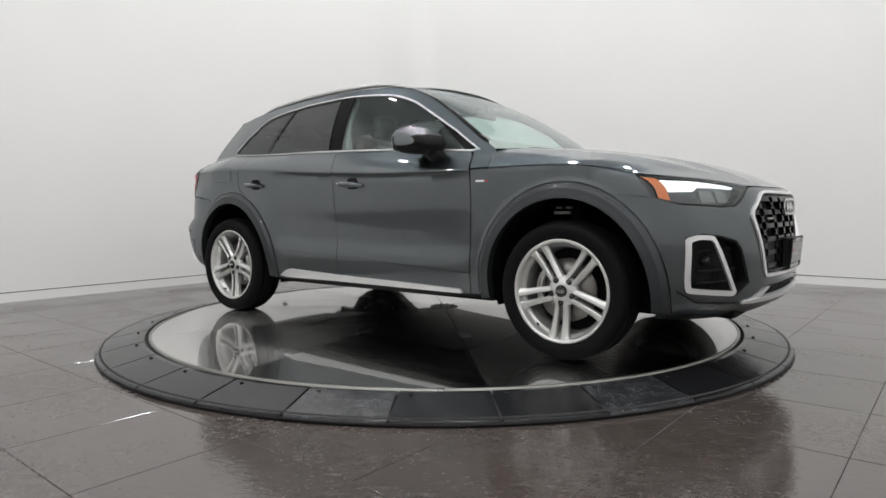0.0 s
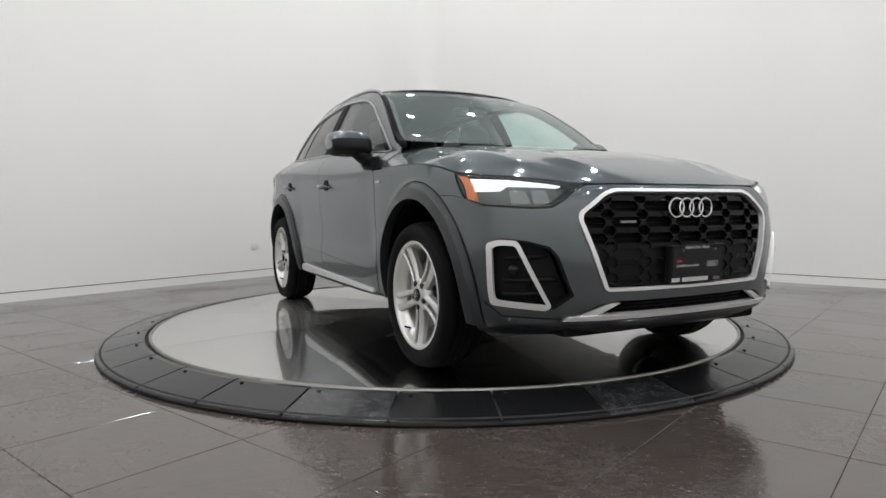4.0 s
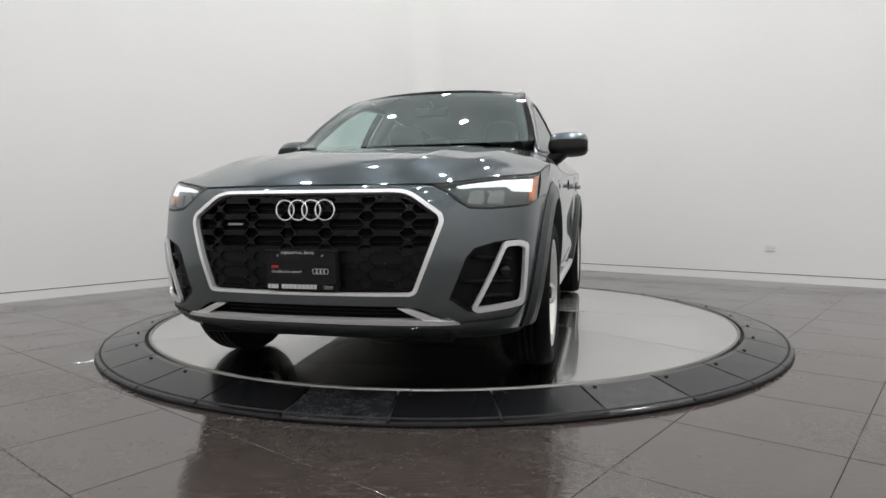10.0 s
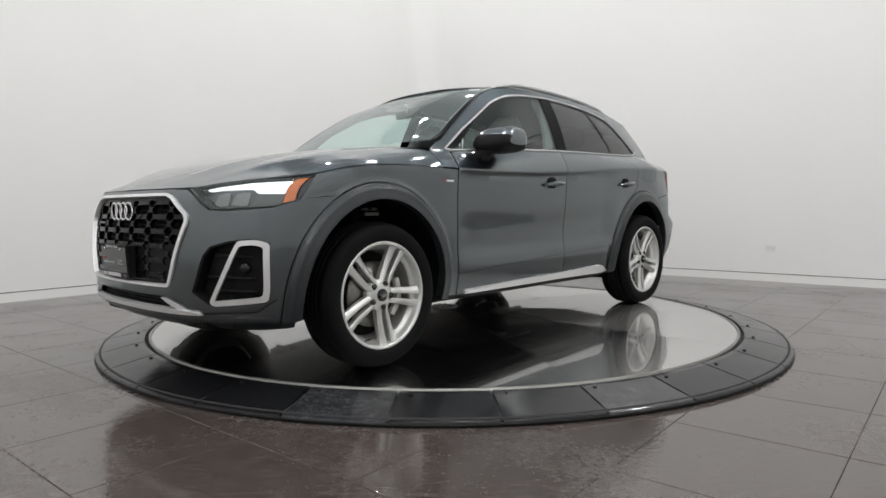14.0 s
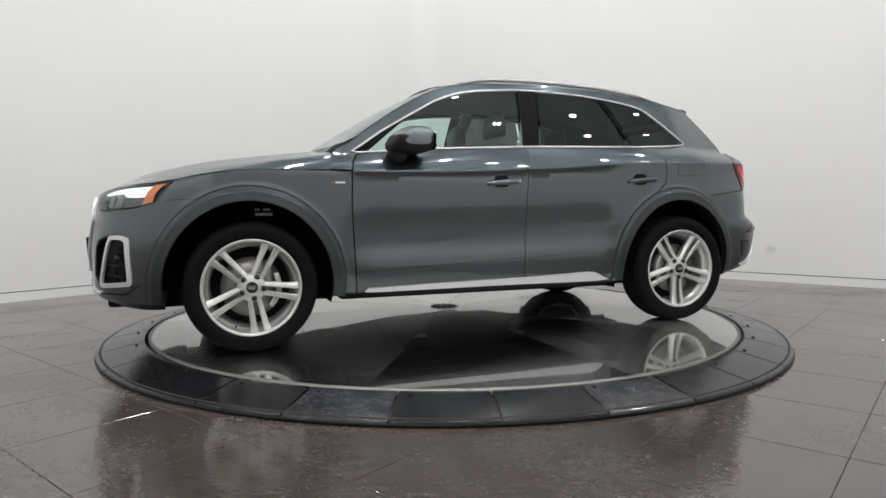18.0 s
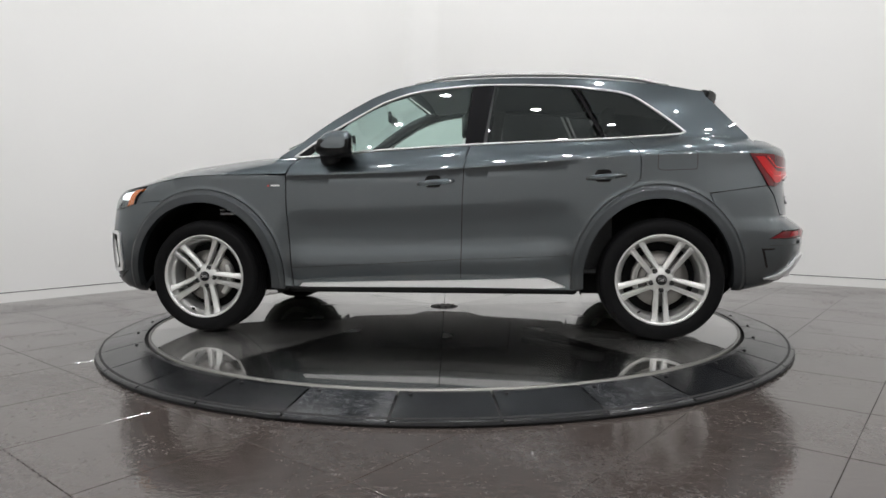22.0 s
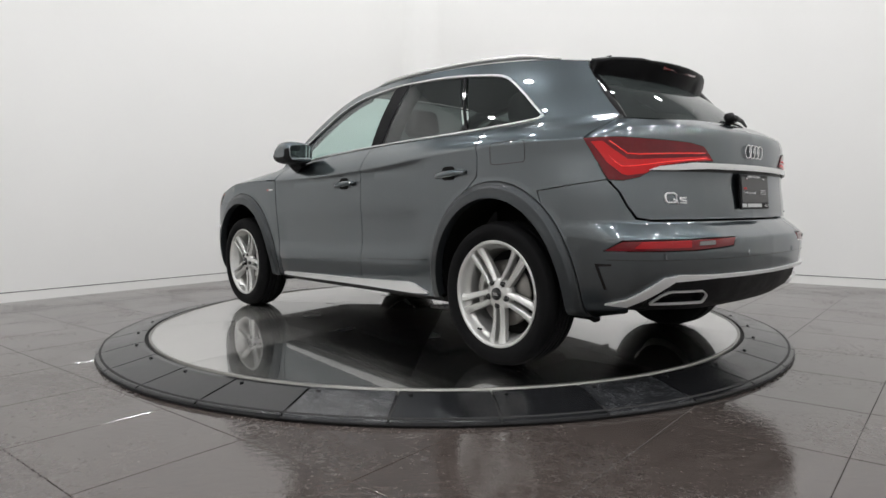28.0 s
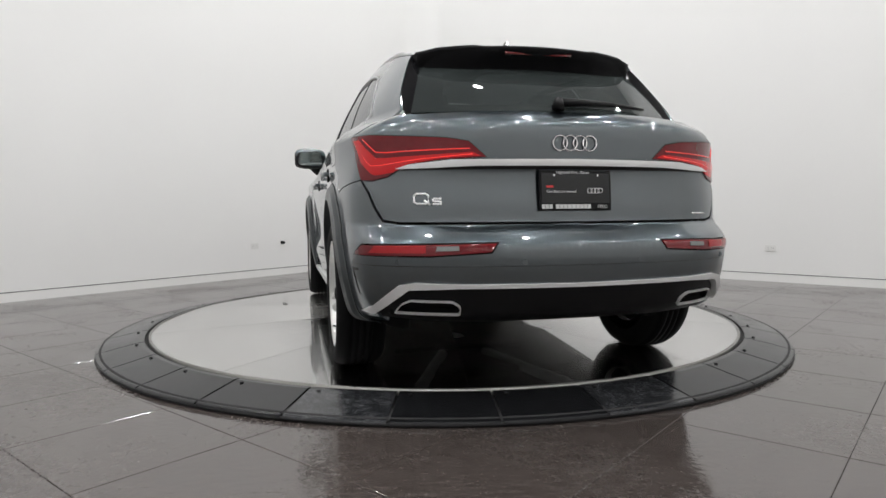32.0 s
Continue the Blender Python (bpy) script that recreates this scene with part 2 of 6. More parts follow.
GLASS = glass("greenish window glass", (0.82, 0.96, 0.92), haze=0.05)
SCREEN = glass("greenish windscreen glass", (0.80, 0.93, 0.90), haze=0.15)
TINT = glass("dark tinted glass", (0.11, 0.12, 0.12), haze=0.03)
REARTINT = glass("near-black tinted glass", (0.10, 0.11, 0.11), haze=0.05)
ROOFGLASS = glass("tinted roof glass", (0.10, 0.11, 0.11))
LENS = glass("clear lamp lens", (0.86, 0.88, 0.88), haze=0.06)

# ---- mesh helpers ----


class Shaped(list):
    """Points that carry the true normals of the surface they lie on."""
    normals = None


def mesh_part(name, verts, faces, mat, parent=None, label="", smooth=True, group="", kind="", category=""):
    me = bpy.data.meshes.new(name)
    me.from_pydata([tuple(v) for v in verts], [], [tuple(f) for f in faces])
    me.materials.append(mat)
    if smooth:
        me.shade_smooth()
    me.update()
    if smooth and isinstance(verts, Shaped):
        me.normals_split_custom_set_from_vertices([tuple(n) for n in verts.normals])
    ob = new(name, me)
    if parent is not None:
        ob.parent = parent
    return tagged(ob, label, category, group, kind)


def part(name, bm, mat, parent=None, label="", smooth=False, **tags):
    me = bpy.data.meshes.new(name)
    bm.to_mesh(me)
    bm.free()
    me.materials.append(mat)
    if smooth:
        me.shade_smooth()
    ob = new(name, me)
    if parent is not None:
        ob.parent = parent
    return tagged(ob, label, **tags)


def box(bm, x0, x1, y0, y1, z0, z1, bevel=0.0, m=None):
    r = bmesh.ops.create_cube(bm, size=1.0)
    vs = r["verts"]
    for v in vs:
        v.co = Vector((x0 + (v.co.x + 0.5) * (x1 - x0), y0 + (v.co.y + 0.5) * (y1 - y0), z0 + (v.co.z + 0.5) * (z1 - z0)))
    if bevel:
        es = list({e for v in vs for e in v.link_edges})
        r = bmesh.ops.bevel(bm, geom=es, offset=bevel, segments=2, affect="EDGES", profile=0.5)
        vs = list({v for f in r["faces"] for v in f.verts} | {v for v in vs if v.is_valid})
    if m is not None:
        for v in vs:
            v.co = m @ v.co
    return vs


def revolve(profile, segs=48, axis="y", closed=False):
    """Rings of (radius, height) turned round an axis; returns verts and faces."""
    V, F = [], []
    n = len(profile)
    for i in range(segs):
        a = 2 * math.pi * i / segs
        for r, h in profile:
            V.append((r * math.cos(a), h, r * math.sin(a)) if axis == "y" else (r * math.cos(a), r * math.sin(a), h))
    for i in range(segs):
        j = (i + 1) % segs
        for k in range(n if closed else n - 1):
            l = (k + 1) % n
            F.append((i * n + k, j * n + k, j * n + l, i * n + l) if axis == "z" else (i * n + k, i * n + l, j * n + l, j * n + k))
    return V, F


def pchip(xs, ys):
    """A smooth curve through the points that never overshoots them."""
    xs, ys = np.array(xs, float), np.array(ys, float)
    if xs[0] > xs[-1]:
        xs, ys = xs[::-1], ys[::-1]
    h = np.diff(xs)
    d = np.diff(ys) / h
    m = np.zeros(len(xs))
    m[0], m[-1] = d[0], d[-1]
    for i in range(1, len(xs) - 1):
        if d[i - 1] * d[i] > 0:
            w1, w2 = 2 * h[i] + h[i - 1], h[i] + 2 * h[i - 1]
            m[i] = (w1 + w2) / (w1 / d[i - 1] + w2 / d[i])

    def f(x):
        x = min(max(x, xs[0]), xs[-1])
        i = min(max(int(np.searchsorted(xs, x)) - 1, 0), len(h) - 1)
        t = (x - xs[i]) / h[i]
        return float(ys[i] * (1 + 2 * t) * (1 - t) ** 2 + m[i] * h[i] * t * (1 - t) ** 2 + ys[i + 1] * t * t * (3 - 2 * t) + m[i + 1] * h[i] * t * t * (t - 1))

    return f


def inside(p, poly):
    x, y = p
    c = False
    for (x1, y1), (x2, y2) in zip(poly, poly[1:] + poly[:1]):
        if (y1 > y) != (y2 > y) and x < (x2 - x1) * (y - y1) / (y2 - y1) + x1:
            c = not c
    return c


def dense(poly, step, closed=True):
    out = []
    pts = list(poly)
    pairs = zip(pts, pts[1:] + pts[:1]) if closed else zip(pts, pts[1:])
    for a, b in pairs:
        n = max(1, int(math.hypot(b[0] - a[0], b[1] - a[1]) / step))
        for i in range(n):
            out.append((a[0] + (b[0] - a[0]) * i / n, a[1] + (b[1] - a[1]) * i / n))
    if not closed:
        out.append(pts[-1])
    return out


def rounded(poly, r, n=5):
    """Corners of a polygon rounded off."""
    out = []
    L = len(poly)
    for i in range(L):
        p0, p1, p2 = (Vector(poly[(i + k - 1) % L]) for k in range(3))
        a, b = p0 - p1, p2 - p1
        d = min(r, a.length * 0.45, b.length * 0.45)
        s, e = p1 + a.normalized() * d, p1 + b.normalized() * d
        for k in range(n + 1):
            t = k / n
            q = s * (1 - t) ** 2 + p1 * 2 * t * (1 - t) + e * t * t
            out.append((q.x, q.y))
    return out


def area2(poly):
    return sum(a[0] * b[1] - b[0] * a[1] for a, b in zip(poly, poly[1:] + poly[:1])) / 2


def inset(poly, d):
    """The polygon moved inwards by d (outwards if negative)."""
    s = 1 if area2(poly) > 0 else -1
    out = []
    L = len(poly)
    for i in range(L):
        p0, p1, p2 = (Vector(poly[(i + k - 1) % L]) for k in range(3))
        a, b = (p1 - p0), (p2 - p1)
        if a.length < 1e-7 or b.length < 1e-7:
            out.append((p1.x, p1.y))
            continue
        a.normalize(), b.normalize()
        n = Vector((-a.y - b.y, a.x + b.x)) * s
        if n.length < 1e-6:
            n = Vector((-a.y, a.x)) * s
        n.normalize()
        k = 1.0 / max(0.5, abs(n.dot(Vector((-a.y, a.x)) * s)))
        q = p1 + n * d * k
        out.append((q.x, q.y))
    return out


def ordered(poly):
    return poly if area2(poly) > 0 else poly[::-1]


from mathutils.geometry import delaunay_2d_cdt


def patch(outline, fn, step=0.05, holes=(), depth=0.012, centre=(0, 0, 0.75), lift=0.0, edge_step=None, lines=()):
    """Fills an outline (with holes) with small triangles, bends it by fn(u, v) -> xyz and folds its rim inwards by depth."""
    es = edge_step or step * 0.6
    loops = [dense(ordered(list(outline)), es)] + [dense(ordered(list(h)), es) for h in holes]
    pts, edges = [], []
    for lp in loops:
        o = len(pts)
        pts += [Vector(p) for p in lp]
        edges += [(o + i, o + (i + 1) % len(lp)) for i in range(len(lp))]
    us, vs = [p[0] for p in loops[0]], [p[1] for p in loops[0]]
    nu, nv = int((max(us) - min(us)) / step) + 1, int((max(vs) - min(vs)) / step) + 1
    shy = [inset(loops[0], step * 0.3)] + [inset(h, -step * 0.3) for h in loops[1:]]
    taken = set()
    for line in lines:
        for q in dense(line, step * 0.2, False):
            taken.add((round(q[0] / (step * 0.45)), round(q[1] / (step * 0.45))))
    for i in range(nu + 1):
        for j in range(nv + 1):
            q = (min(us) + (i + 0.5 * (j % 2)) * step, min(vs) + j * step)
            if (round(q[0] / (step * 0.45)), round(q[1] / (step * 0.45))) in taken:
                continue
            if inside(q, shy[0]) and not any(inside(q, h) for h in shy[1:]):
                pts.append(Vector(q))
    for line in lines:
        run = None
        for q in dense(line, es, False):
            if inside(q, shy[0]) and not any(inside(q, h) for h in shy[1:]):
                pts.append(Vector(q))
                if run is not None:
                    edges.append((run, len(pts) - 1))
                run = len(pts) - 1
            else:
                run = None
    v2, _, tri, *_ = delaunay_2d_cdt(pts, edges, [], 0, 1e-6)
    keep = []
    for t in tri:
        c = ((v2[t[0]].x + v2[t[1]].x + v2[t[2]].x) / 3, (v2[t[0]].y + v2[t[1]].y + v2[t[2]].y) / 3)
        two = (v2[t[1]] - v2[t[0]]).cross(v2[t[2]] - v2[t[0]])
        if abs(two) < 2e-7:
            continue
        if inside(c, loops[0]) and not any(inside(c, h) for h in loops[1:]):
            keep.append(tuple(t) if two > 0 else (t[0], t[2], t[1]))
    V = [Vector(fn(p.x, p.y)) for p in v2]
    C = Vector(centre)
    s = 0.0
    for t in keep:
        n = (V[t[1]] - V[t[0]]).cross(V[t[2]] - V[t[0]])
        s += n.dot((V[t[0]] - C))
    if s < 0:
        keep = [(a, c, b) for a, b, c in keep]
    N = [Vector((0, 0, 0)) for _ in V]
    for t in keep:
        n = (V[t[1]] - V[t[0]]).cross(V[t[2]] - V[t[0]])
        for i in t:
            N[i] += n
    for n in N:
        if n.length > 0:
            n.normalize()
    E = 0.007
    for i, p in enumerate(v2):
        if N[i].length > 0:
            du = Vector(fn(p.x + E, p.y)) - Vector(fn(p.x - E, p.y))
            dv = Vector(fn(p.x, p.y + E)) - Vector(fn(p.x, p.y - E))
            n = du.cross(dv)
            if n.length > 1e-9:
                n.normalize()
                n = n if n.dot(N[i]) > 0 else -n
                if n.dot(N[i]) > 0.7:
                    N[i] = n
    if lift:
        V = [v + n * lift for v, n in zip(V, N)]
    own = len(V)
    F = list(keep)
    if depth:
        seen = {}
        for t in keep:
            for a, b in ((t[0], t[1]), (t[1], t[2]), (t[2], t[0])):
                seen[(a, b)] = seen.get((a, b), 0) + 1
        rim = [e for e in seen if (e[1], e[0]) not in seen]
        top, low = {}, {}
        for a, b in rim:
            for i in (a, b):
                if i not in top:
                    top[i] = len(V)
                    V.append(V[i].copy())
                    low[i] = len(V)
                    V.append(V[i] - N[i] * depth)
            F.append((top[b], top[a], low[a], low[b]))
    used = sorted({i for f in F for i in f})
    idx = {o: k for k, o in enumerate(used)}
    out = Shaped(V[i] for i in used)
    out.normals = [N[i] if i < own else Vector((0, 0, 0)) for i in used]
    return out, [tuple(idx[i] for i in f) for f in F]


def mirrored(VF):
    V, F = VF
    out = Shaped(Vector((v[0], -v[1], v[2])) for v in V)
    if not isinstance(V, Shaped):
        return list(out), [tuple(reversed(f)) for f in F]
    out.normals = [Vector((n[0], -n[1], n[2])) for n in V.normals]
    return out, [tuple(reversed(f)) for f in F]


def joined(*lots):
    V, F = [], []
    for v, f in lots:
        o = len(V)
        V += list(v)
        F += [tuple(i + o for i in q) for q in f]
    return V, F


def tube(points, r, segs=8, cap=True, flat=1.0):
    """A round bar along a line of points."""
    P = [Vector(p) for p in points]
    V, F = [], []
    up = Vector((0, 0, 1))
    for i, p in enumerate(P):
        d = (P[min(i + 1, len(P) - 1)] - P[max(i - 1, 0)]).normalized()
        a = d.cross(up)
        if a.length < 1e-3:
            a = d.cross(Vector((1, 0, 0)))
        a.normalize()
        b = a.cross(d)
        rr = r[i] if isinstance(r, (list, tuple)) else r
        for k in range(segs):
            t = 2 * math.pi * k / segs
            V.append(p + a * math.cos(t) * rr + b * math.sin(t) * rr * flat)
    n = len(P)
    for i in range(n - 1):
        for k in range(segs):
            l = (k + 1) % segs
            F.append((i * segs + k, (i + 1) * segs + k, (i + 1) * segs + l, i * segs + l))
    if cap:
        F.append(tuple(range(segs)))
        F.append(tuple(reversed(range((n - 1) * segs, n * segs))))
    return V, F

# ---- the showroom ----
CORNER = Vector((-0.344, 5.873, 0.0))
A1, A2 = radians(50.65), radians(-39.35)
D1, D2 = Vector((math.cos(A1), math.sin(A1), 0)), Vector((math.cos(A2), math.sin(A2), 0))
SIDE, HIGH = 12.6, 5.4


def ab(a, b, z=0.0):
    """Floor place by the distances along the two wall directions."""
    return D1 * a + D2 * b + Vector((0, 0, z))


CA, CB = CORNER.dot(D1), CORNER.dot(D2)
GRID = 0.6
A0, B0 = -2.365, 0.95


def slab(name, a0, a1, b0, b1, z0, z1, mat, label, **tags):
    V = [ab(a, b, z) for z in (z0, z1) for a, b in ((a0, b0), (a0, b1), (a1, b1), (a1, b0))]
    F = [(0, 1, 2, 3), (7, 6, 5, 4), (0, 4, 5, 1), (1, 5, 6, 2), (2, 6, 7, 3), (3, 7, 4, 0)]
    ob = mesh_part(name, V, F, mat, None, label, smooth=False, **tags)
    bm = bmesh.new()
    bm.from_mesh(ob.data)
    bmesh.ops.recalc_face_normals(bm, faces=bm.faces)
    bm.to_mesh(ob.data)
    bm.free()
    return ob


T = 0.2
GAP0, GAP1 = 0.088, 0.097
# south and east walls are never seen; added to close the room and bounce light
walls = [("wall_north", CA, CA + T, CB - T, CB + SIDE + T), ("wall_west", CA - SIDE, CA, CB - T, CB), ("wall_south", CA - SIDE - T, CA - SIDE, CB - T, CB + SIDE + T), ("wall_east", CA - SIDE, CA, CB + SIDE, CB + SIDE + T)]
for nm, a0, a1, b0, b1 in walls:
    w = slab(nm, a0, a1, b0, b1, GAP1, HIGH, WALL, "smooth white painted showroom wall", category="wall", kind="structure")
bases = [("baseboard", CA, CA + 0.02, CB - 0.02, CB + SIDE), ("baseboard", CA - SIDE, CA, CB - 0.02, CB), ("baseboard", CA - SIDE - 0.02, CA - SIDE, CB, CB + SIDE), ("baseboard", CA - SIDE, CA, CB + SIDE, CB + SIDE + 0.02)]
for nm, a0, a1, b0, b1 in bases:
    slab(nm, a0, a1, b0, b1, 0.0, GAP0, BASEWHITE, "flush white baseboard below a dark shadow joint", category="baseboard", kind="structure")
joints = [("trim", CA + 0.014, CA + T, CB - T, CB + SIDE + T), ("trim", CA - SIDE, CA + 0.014, CB - T, CB - 0.014), ("trim", CA - SIDE - T, CA - SIDE - 0.014, CB - T, CB + SIDE + T), ("trim", CA - SIDE, CA, CB + SIDE + 0.014, CB + SIDE + T)]
for nm, a0, a1, b0, b1 in joints:
    slab(nm, a0, a1, b0, b1, GAP0 + 0.001, GAP1 - 0.001, DARKGAP, "thin dark shadow joint above the baseboard", category="trim", kind="structure")


def cove(name, r, z0, z1, mat, label, category):
    """Rounded inside corner where the two far walls meet."""
    V, F = [], []
    K = 14
    for i in range(K + 1):
        t = math.pi / 2 * i / K
        for rr_ in (r, r + 0.02):
            for z in (z0, z1):
                V.append(ab(CA - r + rr_ * math.cos(t), CB + r - rr_ * math.sin(t), z))
    for i in range(K):
        a = 4 * i
        F += [(a + 4, a + 5, a + 1, a), (a + 2, a + 3, a + 7, a + 6)]
    return mesh_part(name, V, F, mat, None, label, kind="structure", category=category)


cove("wall_corner", 0.45, GAP1, HIGH, WALL, "rounded inside corner of the white showroom walls", "wall")
cove("baseboard", 0.47, 0.0, GAP0, BASEWHITE, "rounded white baseboard in the wall corner", "baseboard")
slab("ceiling", CA - SIDE - T, CA + T, CB - T, CB + SIDE + T, HIGH, HIGH + 0.15, CEIL, "pale grey painted ceiling with recessed spots", category="ceiling", kind="structure")
floor = slab("floor", CA - SIDE - T, CA + T, CB - T, CB + SIDE + T, -0.15, -0.004, GROUT, "taupe porcelain tile floor with dark joints", category="floor", kind="structure")


def socket(name, at, along, normal, label):
    """A double wall socket with a cover plate."""
    root = tagged(new(name), label, "socket")
    root.matrix_basis = Matrix.Translation(at) @ Matrix(((along.x, 0, normal.x), (along.y, 0, normal.y), (0, 1, 0))).to_4x4()
    bm = bmesh.new()
    box(bm, -0.058, 0.058, -0.036, 0.036, 0.0, 0.007, 0.002)
    part("cover_plate", bm, PLASTICWHITE, root)
    for x in (-0.025, 0.025):
        bm = bmesh.new()
        box(bm, x - 0.017, x + 0.017, -0.022, 0.022, 0.007, 0.010, 0.001)
        o = part("outlet", bm, PLASTICWHITE, root)
        bm = bmesh.new()
        for dx in (-0.006, 0.006):
            box(bm, x + dx - 0.0015, x + dx + 0.0015, -0.002, 0.008, 0.010, 0.0108)
        part("slot", bm, DARKGAP, o)
    return root


_b = Vector((-2.416, 3.349, 0.40))
_b = ab(_b.dot(D1), CB, 0.40)
socket("wall_socket", ab(CA, Vector((3.75, 2.53, 0)).dot(D2), 0.383), D2, -D1, "white double wall socket low on the white wall")
socket("wall_socket", _b, D1, D2, "white double wall socket low on the white wall")
_c = ab(Vector((-2.145, 3.678, 0)).dot(D1), CB, 0.428)
plug = tagged(new("wall_hook"), "small black knob fixed to the white wall", "hook")
plug.location = _c
V, F = revolve([(0.0, 0.055), (0.012, 0.053), (0.018, 0.045), (0.018, 0.034), (0.010, 0.028), (0.009, 0.004), (0.022, 0.003), (0.024, 0.0), (0.0, 0.0)], 16, "z")
Q = Vector((0, 0, 1)).rotation_difference(D2).to_matrix()
mesh_part("knob", [Q @ Vector(v) for v in V], F, BLACKPL, plug)

# recessed ceiling spots
SPOT = material("spot lens", (1, 1, 1), 0.3, emit=(0.99, 0.985, 0.995), strength=SPOTS)


def ceiling_spot(at):
    root = tagged(new("ceiling_spot"), "white round recessed spot in the ceiling, lit", "ceiling light", "recessed ceiling spots")
    root.location = at
    V, F = revolve([(0.080, 0.0), (0.084, -0.006), (0.104, -0.006), (0.108, 0.0)], 20, "z")
    mesh_part("trim_ring", V, F, PLASTICWHITE, root)
    V, F = revolve([(0.0, -0.004), (0.045, -0.004), (0.080, -0.002)], 14, "z")
    mesh_part("lens", V, [tuple(reversed(f)) for f in F], SPOT, root)
    return root


first_spot = None
for i in range(7):
    for j in range(7):
        at = ab(CA - 0.95 - 1.783 * i, CB + 0.95 + 1.783 * j, HIGH)
        if first_spot is None:
            first_spot = ceiling_spot(at)
        else:
            copy_thing(first_spot, Matrix.Translation(at))

# ---- turntable: fixed ring of ramp plates and a turning disc ----
RO, RI, RD, ZD = 2.322, 2.052, 2.030, 0.0713
ring = tagged(new("turntable_ring"), "black ramp ring of 32 bolted plates round the turntable", "turntable ring")
NSEG = 32
STEP = 2 * math.pi / NSEG
PH = radians(-95.6)


def ring_plate():
    """One ramp plate, with a thick lip outside and a rounded inner edge."""
    prof = [(RI, ZD - 0.03), (RI, ZD - 0.004), (RI + 0.004, ZD), (RI + 0.03, ZD), (RO - 0.012, 0.027), (RO - 0.003, 0.023), (RO, 0.016), (RO, 0.0)]
    V, F = [], []
    n = len(prof)
    K = 5
    g = 0.0060
    for k in range(K + 1):
        a = k / K * STEP
        for r, z in prof:
            t = min(max(a, g / r), STEP - g / r)
            V.append((r * math.cos(t), r * math.sin(t), z))
    for k in range(K):
        for q in range(n - 1):
            F.append((k * n + q, (k + 1) * n + q, (k + 1) * n + q + 1, k * n + q + 1))
    F.append(tuple(range(n)))
    F.append(tuple(reversed(range(K * n, (K + 1) * n))))
    return V, [tuple(reversed(f)) for f in F]


V, F = ring_plate()
plate0 = mesh_part("ramp_plate", V, F, RAMP, ring, smooth=False)
V, F = revolve([(0.0, 0.006), (0.006, 0.006), (0.010, 0.0035), (0.010, 0.0)], 10, "z")
bolt_me = None
worn_plate = plate0.data.copy()
worn_plate.materials[0] = RAMPWORN
for k in range(NSEG):
    p = plate0 if k == 0 else new("ramp_plate", worn_plate if k in (31, 2) else plate0.data)
    p.parent = ring
    p.rotation_euler = (0, 0, PH + k * STEP)
    ra = RI + 0.05
    bz = ZD - (0.05 - 0.03) / (RO - 0.012 - RI - 0.03) * (ZD - 0.027)
    if bolt_me is None:
        b = mesh_part("bolt", V, F, BLACKPL, p)
        bolt_me = b.data
    else:
        b = new("bolt", bolt_me)
        b.parent = p
    b.location = (ra * math.cos(0.028), ra * math.sin(0.028), bz)
# black band over the outer face paints in its dark floor reflection
V, F = revolve([(RO - 0.012, 0.0), (RO - 0.006, 0.016), (RO + 0.001, 0.015), (RO + 0.003, 0.011), (RO + 0.004, 0.0)], 96, "z", True)
mesh_part("rubber_seal", V, [tuple(reversed(f)) for f in F], BLACKPL, ring)
V, F = revolve([(RD - 0.15, 0.002), (RI + 0.25, 0.002), (RI + 0.25, 0.03), (RI + 0.008, ZD - 0.02), (RD - 0.03, ZD - 0.035)], 96, "z")
mesh_part("inner_gap", V, [tuple(reversed(f)) for f in F], DARKGAP, ring)

disc = tagged(new("turntable_disc"), "turning disc of ten polished steel plates, slightly domed", "turntable")
RISE = 0.058
NS = 10
S0 = radians(25.0)


def cone_z(r):
    return ZD + RISE * (1 - r / RD)


def sector():
    V, F = [], []
    rs = [0.105, 0.4, 0.8, 1.2, 1.6, RD - 0.016]
    K = 10
    for k in range(K + 1):
        for r in rs:
            g = 0.0016 / r
            t = min(max(2 * math.pi / NS * k / K, g), 2 * math.pi / NS - g)
            # each plate is nearly flat, so the light breaks at the seams
            t0 = math.pi / NS
            V.append((r * math.cos(t), r * math.sin(t), ZD + RISE * (1 - r * math.cos(t - t0) / (RD * math.cos(t0)))))
    n = len(rs)
    for k in range(K):
        for q in range(n - 1):
            F.append((k * n + q, k * n + q + 1, (k + 1) * n + q + 1, (k + 1) * n + q))
    o = len(V)
    rim = [k * n + i for k in [0] for i in range(n)] + [k * n + n - 1 for k in range(1, K + 1)] + [K * n + i for i in reversed(range(n - 1))] + [k * n for k in reversed(range(1, K))]
    low = []
    for i in rim:
        v = V[i]
        V.append(v)
        V.append((v[0], v[1], v[2] - 0.006))
        low.append(o)
        o += 2
    for a, b in zip(low, low[1:] + low[:1]):
        F.append((a, a + 1, b + 1, b))
    return V, F


V, F = sector()
sec0 = mesh_part("steel_plate", V, F, STEEL, disc, smooth=False)
for k in range(NS):
    s = sec0 if k == 0 else new("steel_plate", sec0.data)
    s.parent = disc
    s.rotation_euler = (0, 0, S0 + k * 2 * math.pi / NS)
V, F = revolve([(RD - 0.016, ZD + 0.001), (RD - 0.012, ZD + 0.0025), (RD - 0.003, ZD + 0.0025), (RD, ZD + 0.001), (RD, ZD - 0.03)], 120, "z")
mesh_part("edge_trim", V, F, STEELTRIM, disc)
V, F = revolve([(0.0, cone_z(0) - 0.012), (0.3, cone_z(0.3) - 0.012), (RD - 0.002, ZD - 0.016), (RD - 0.002, ZD - 0.05)], 60, "z")
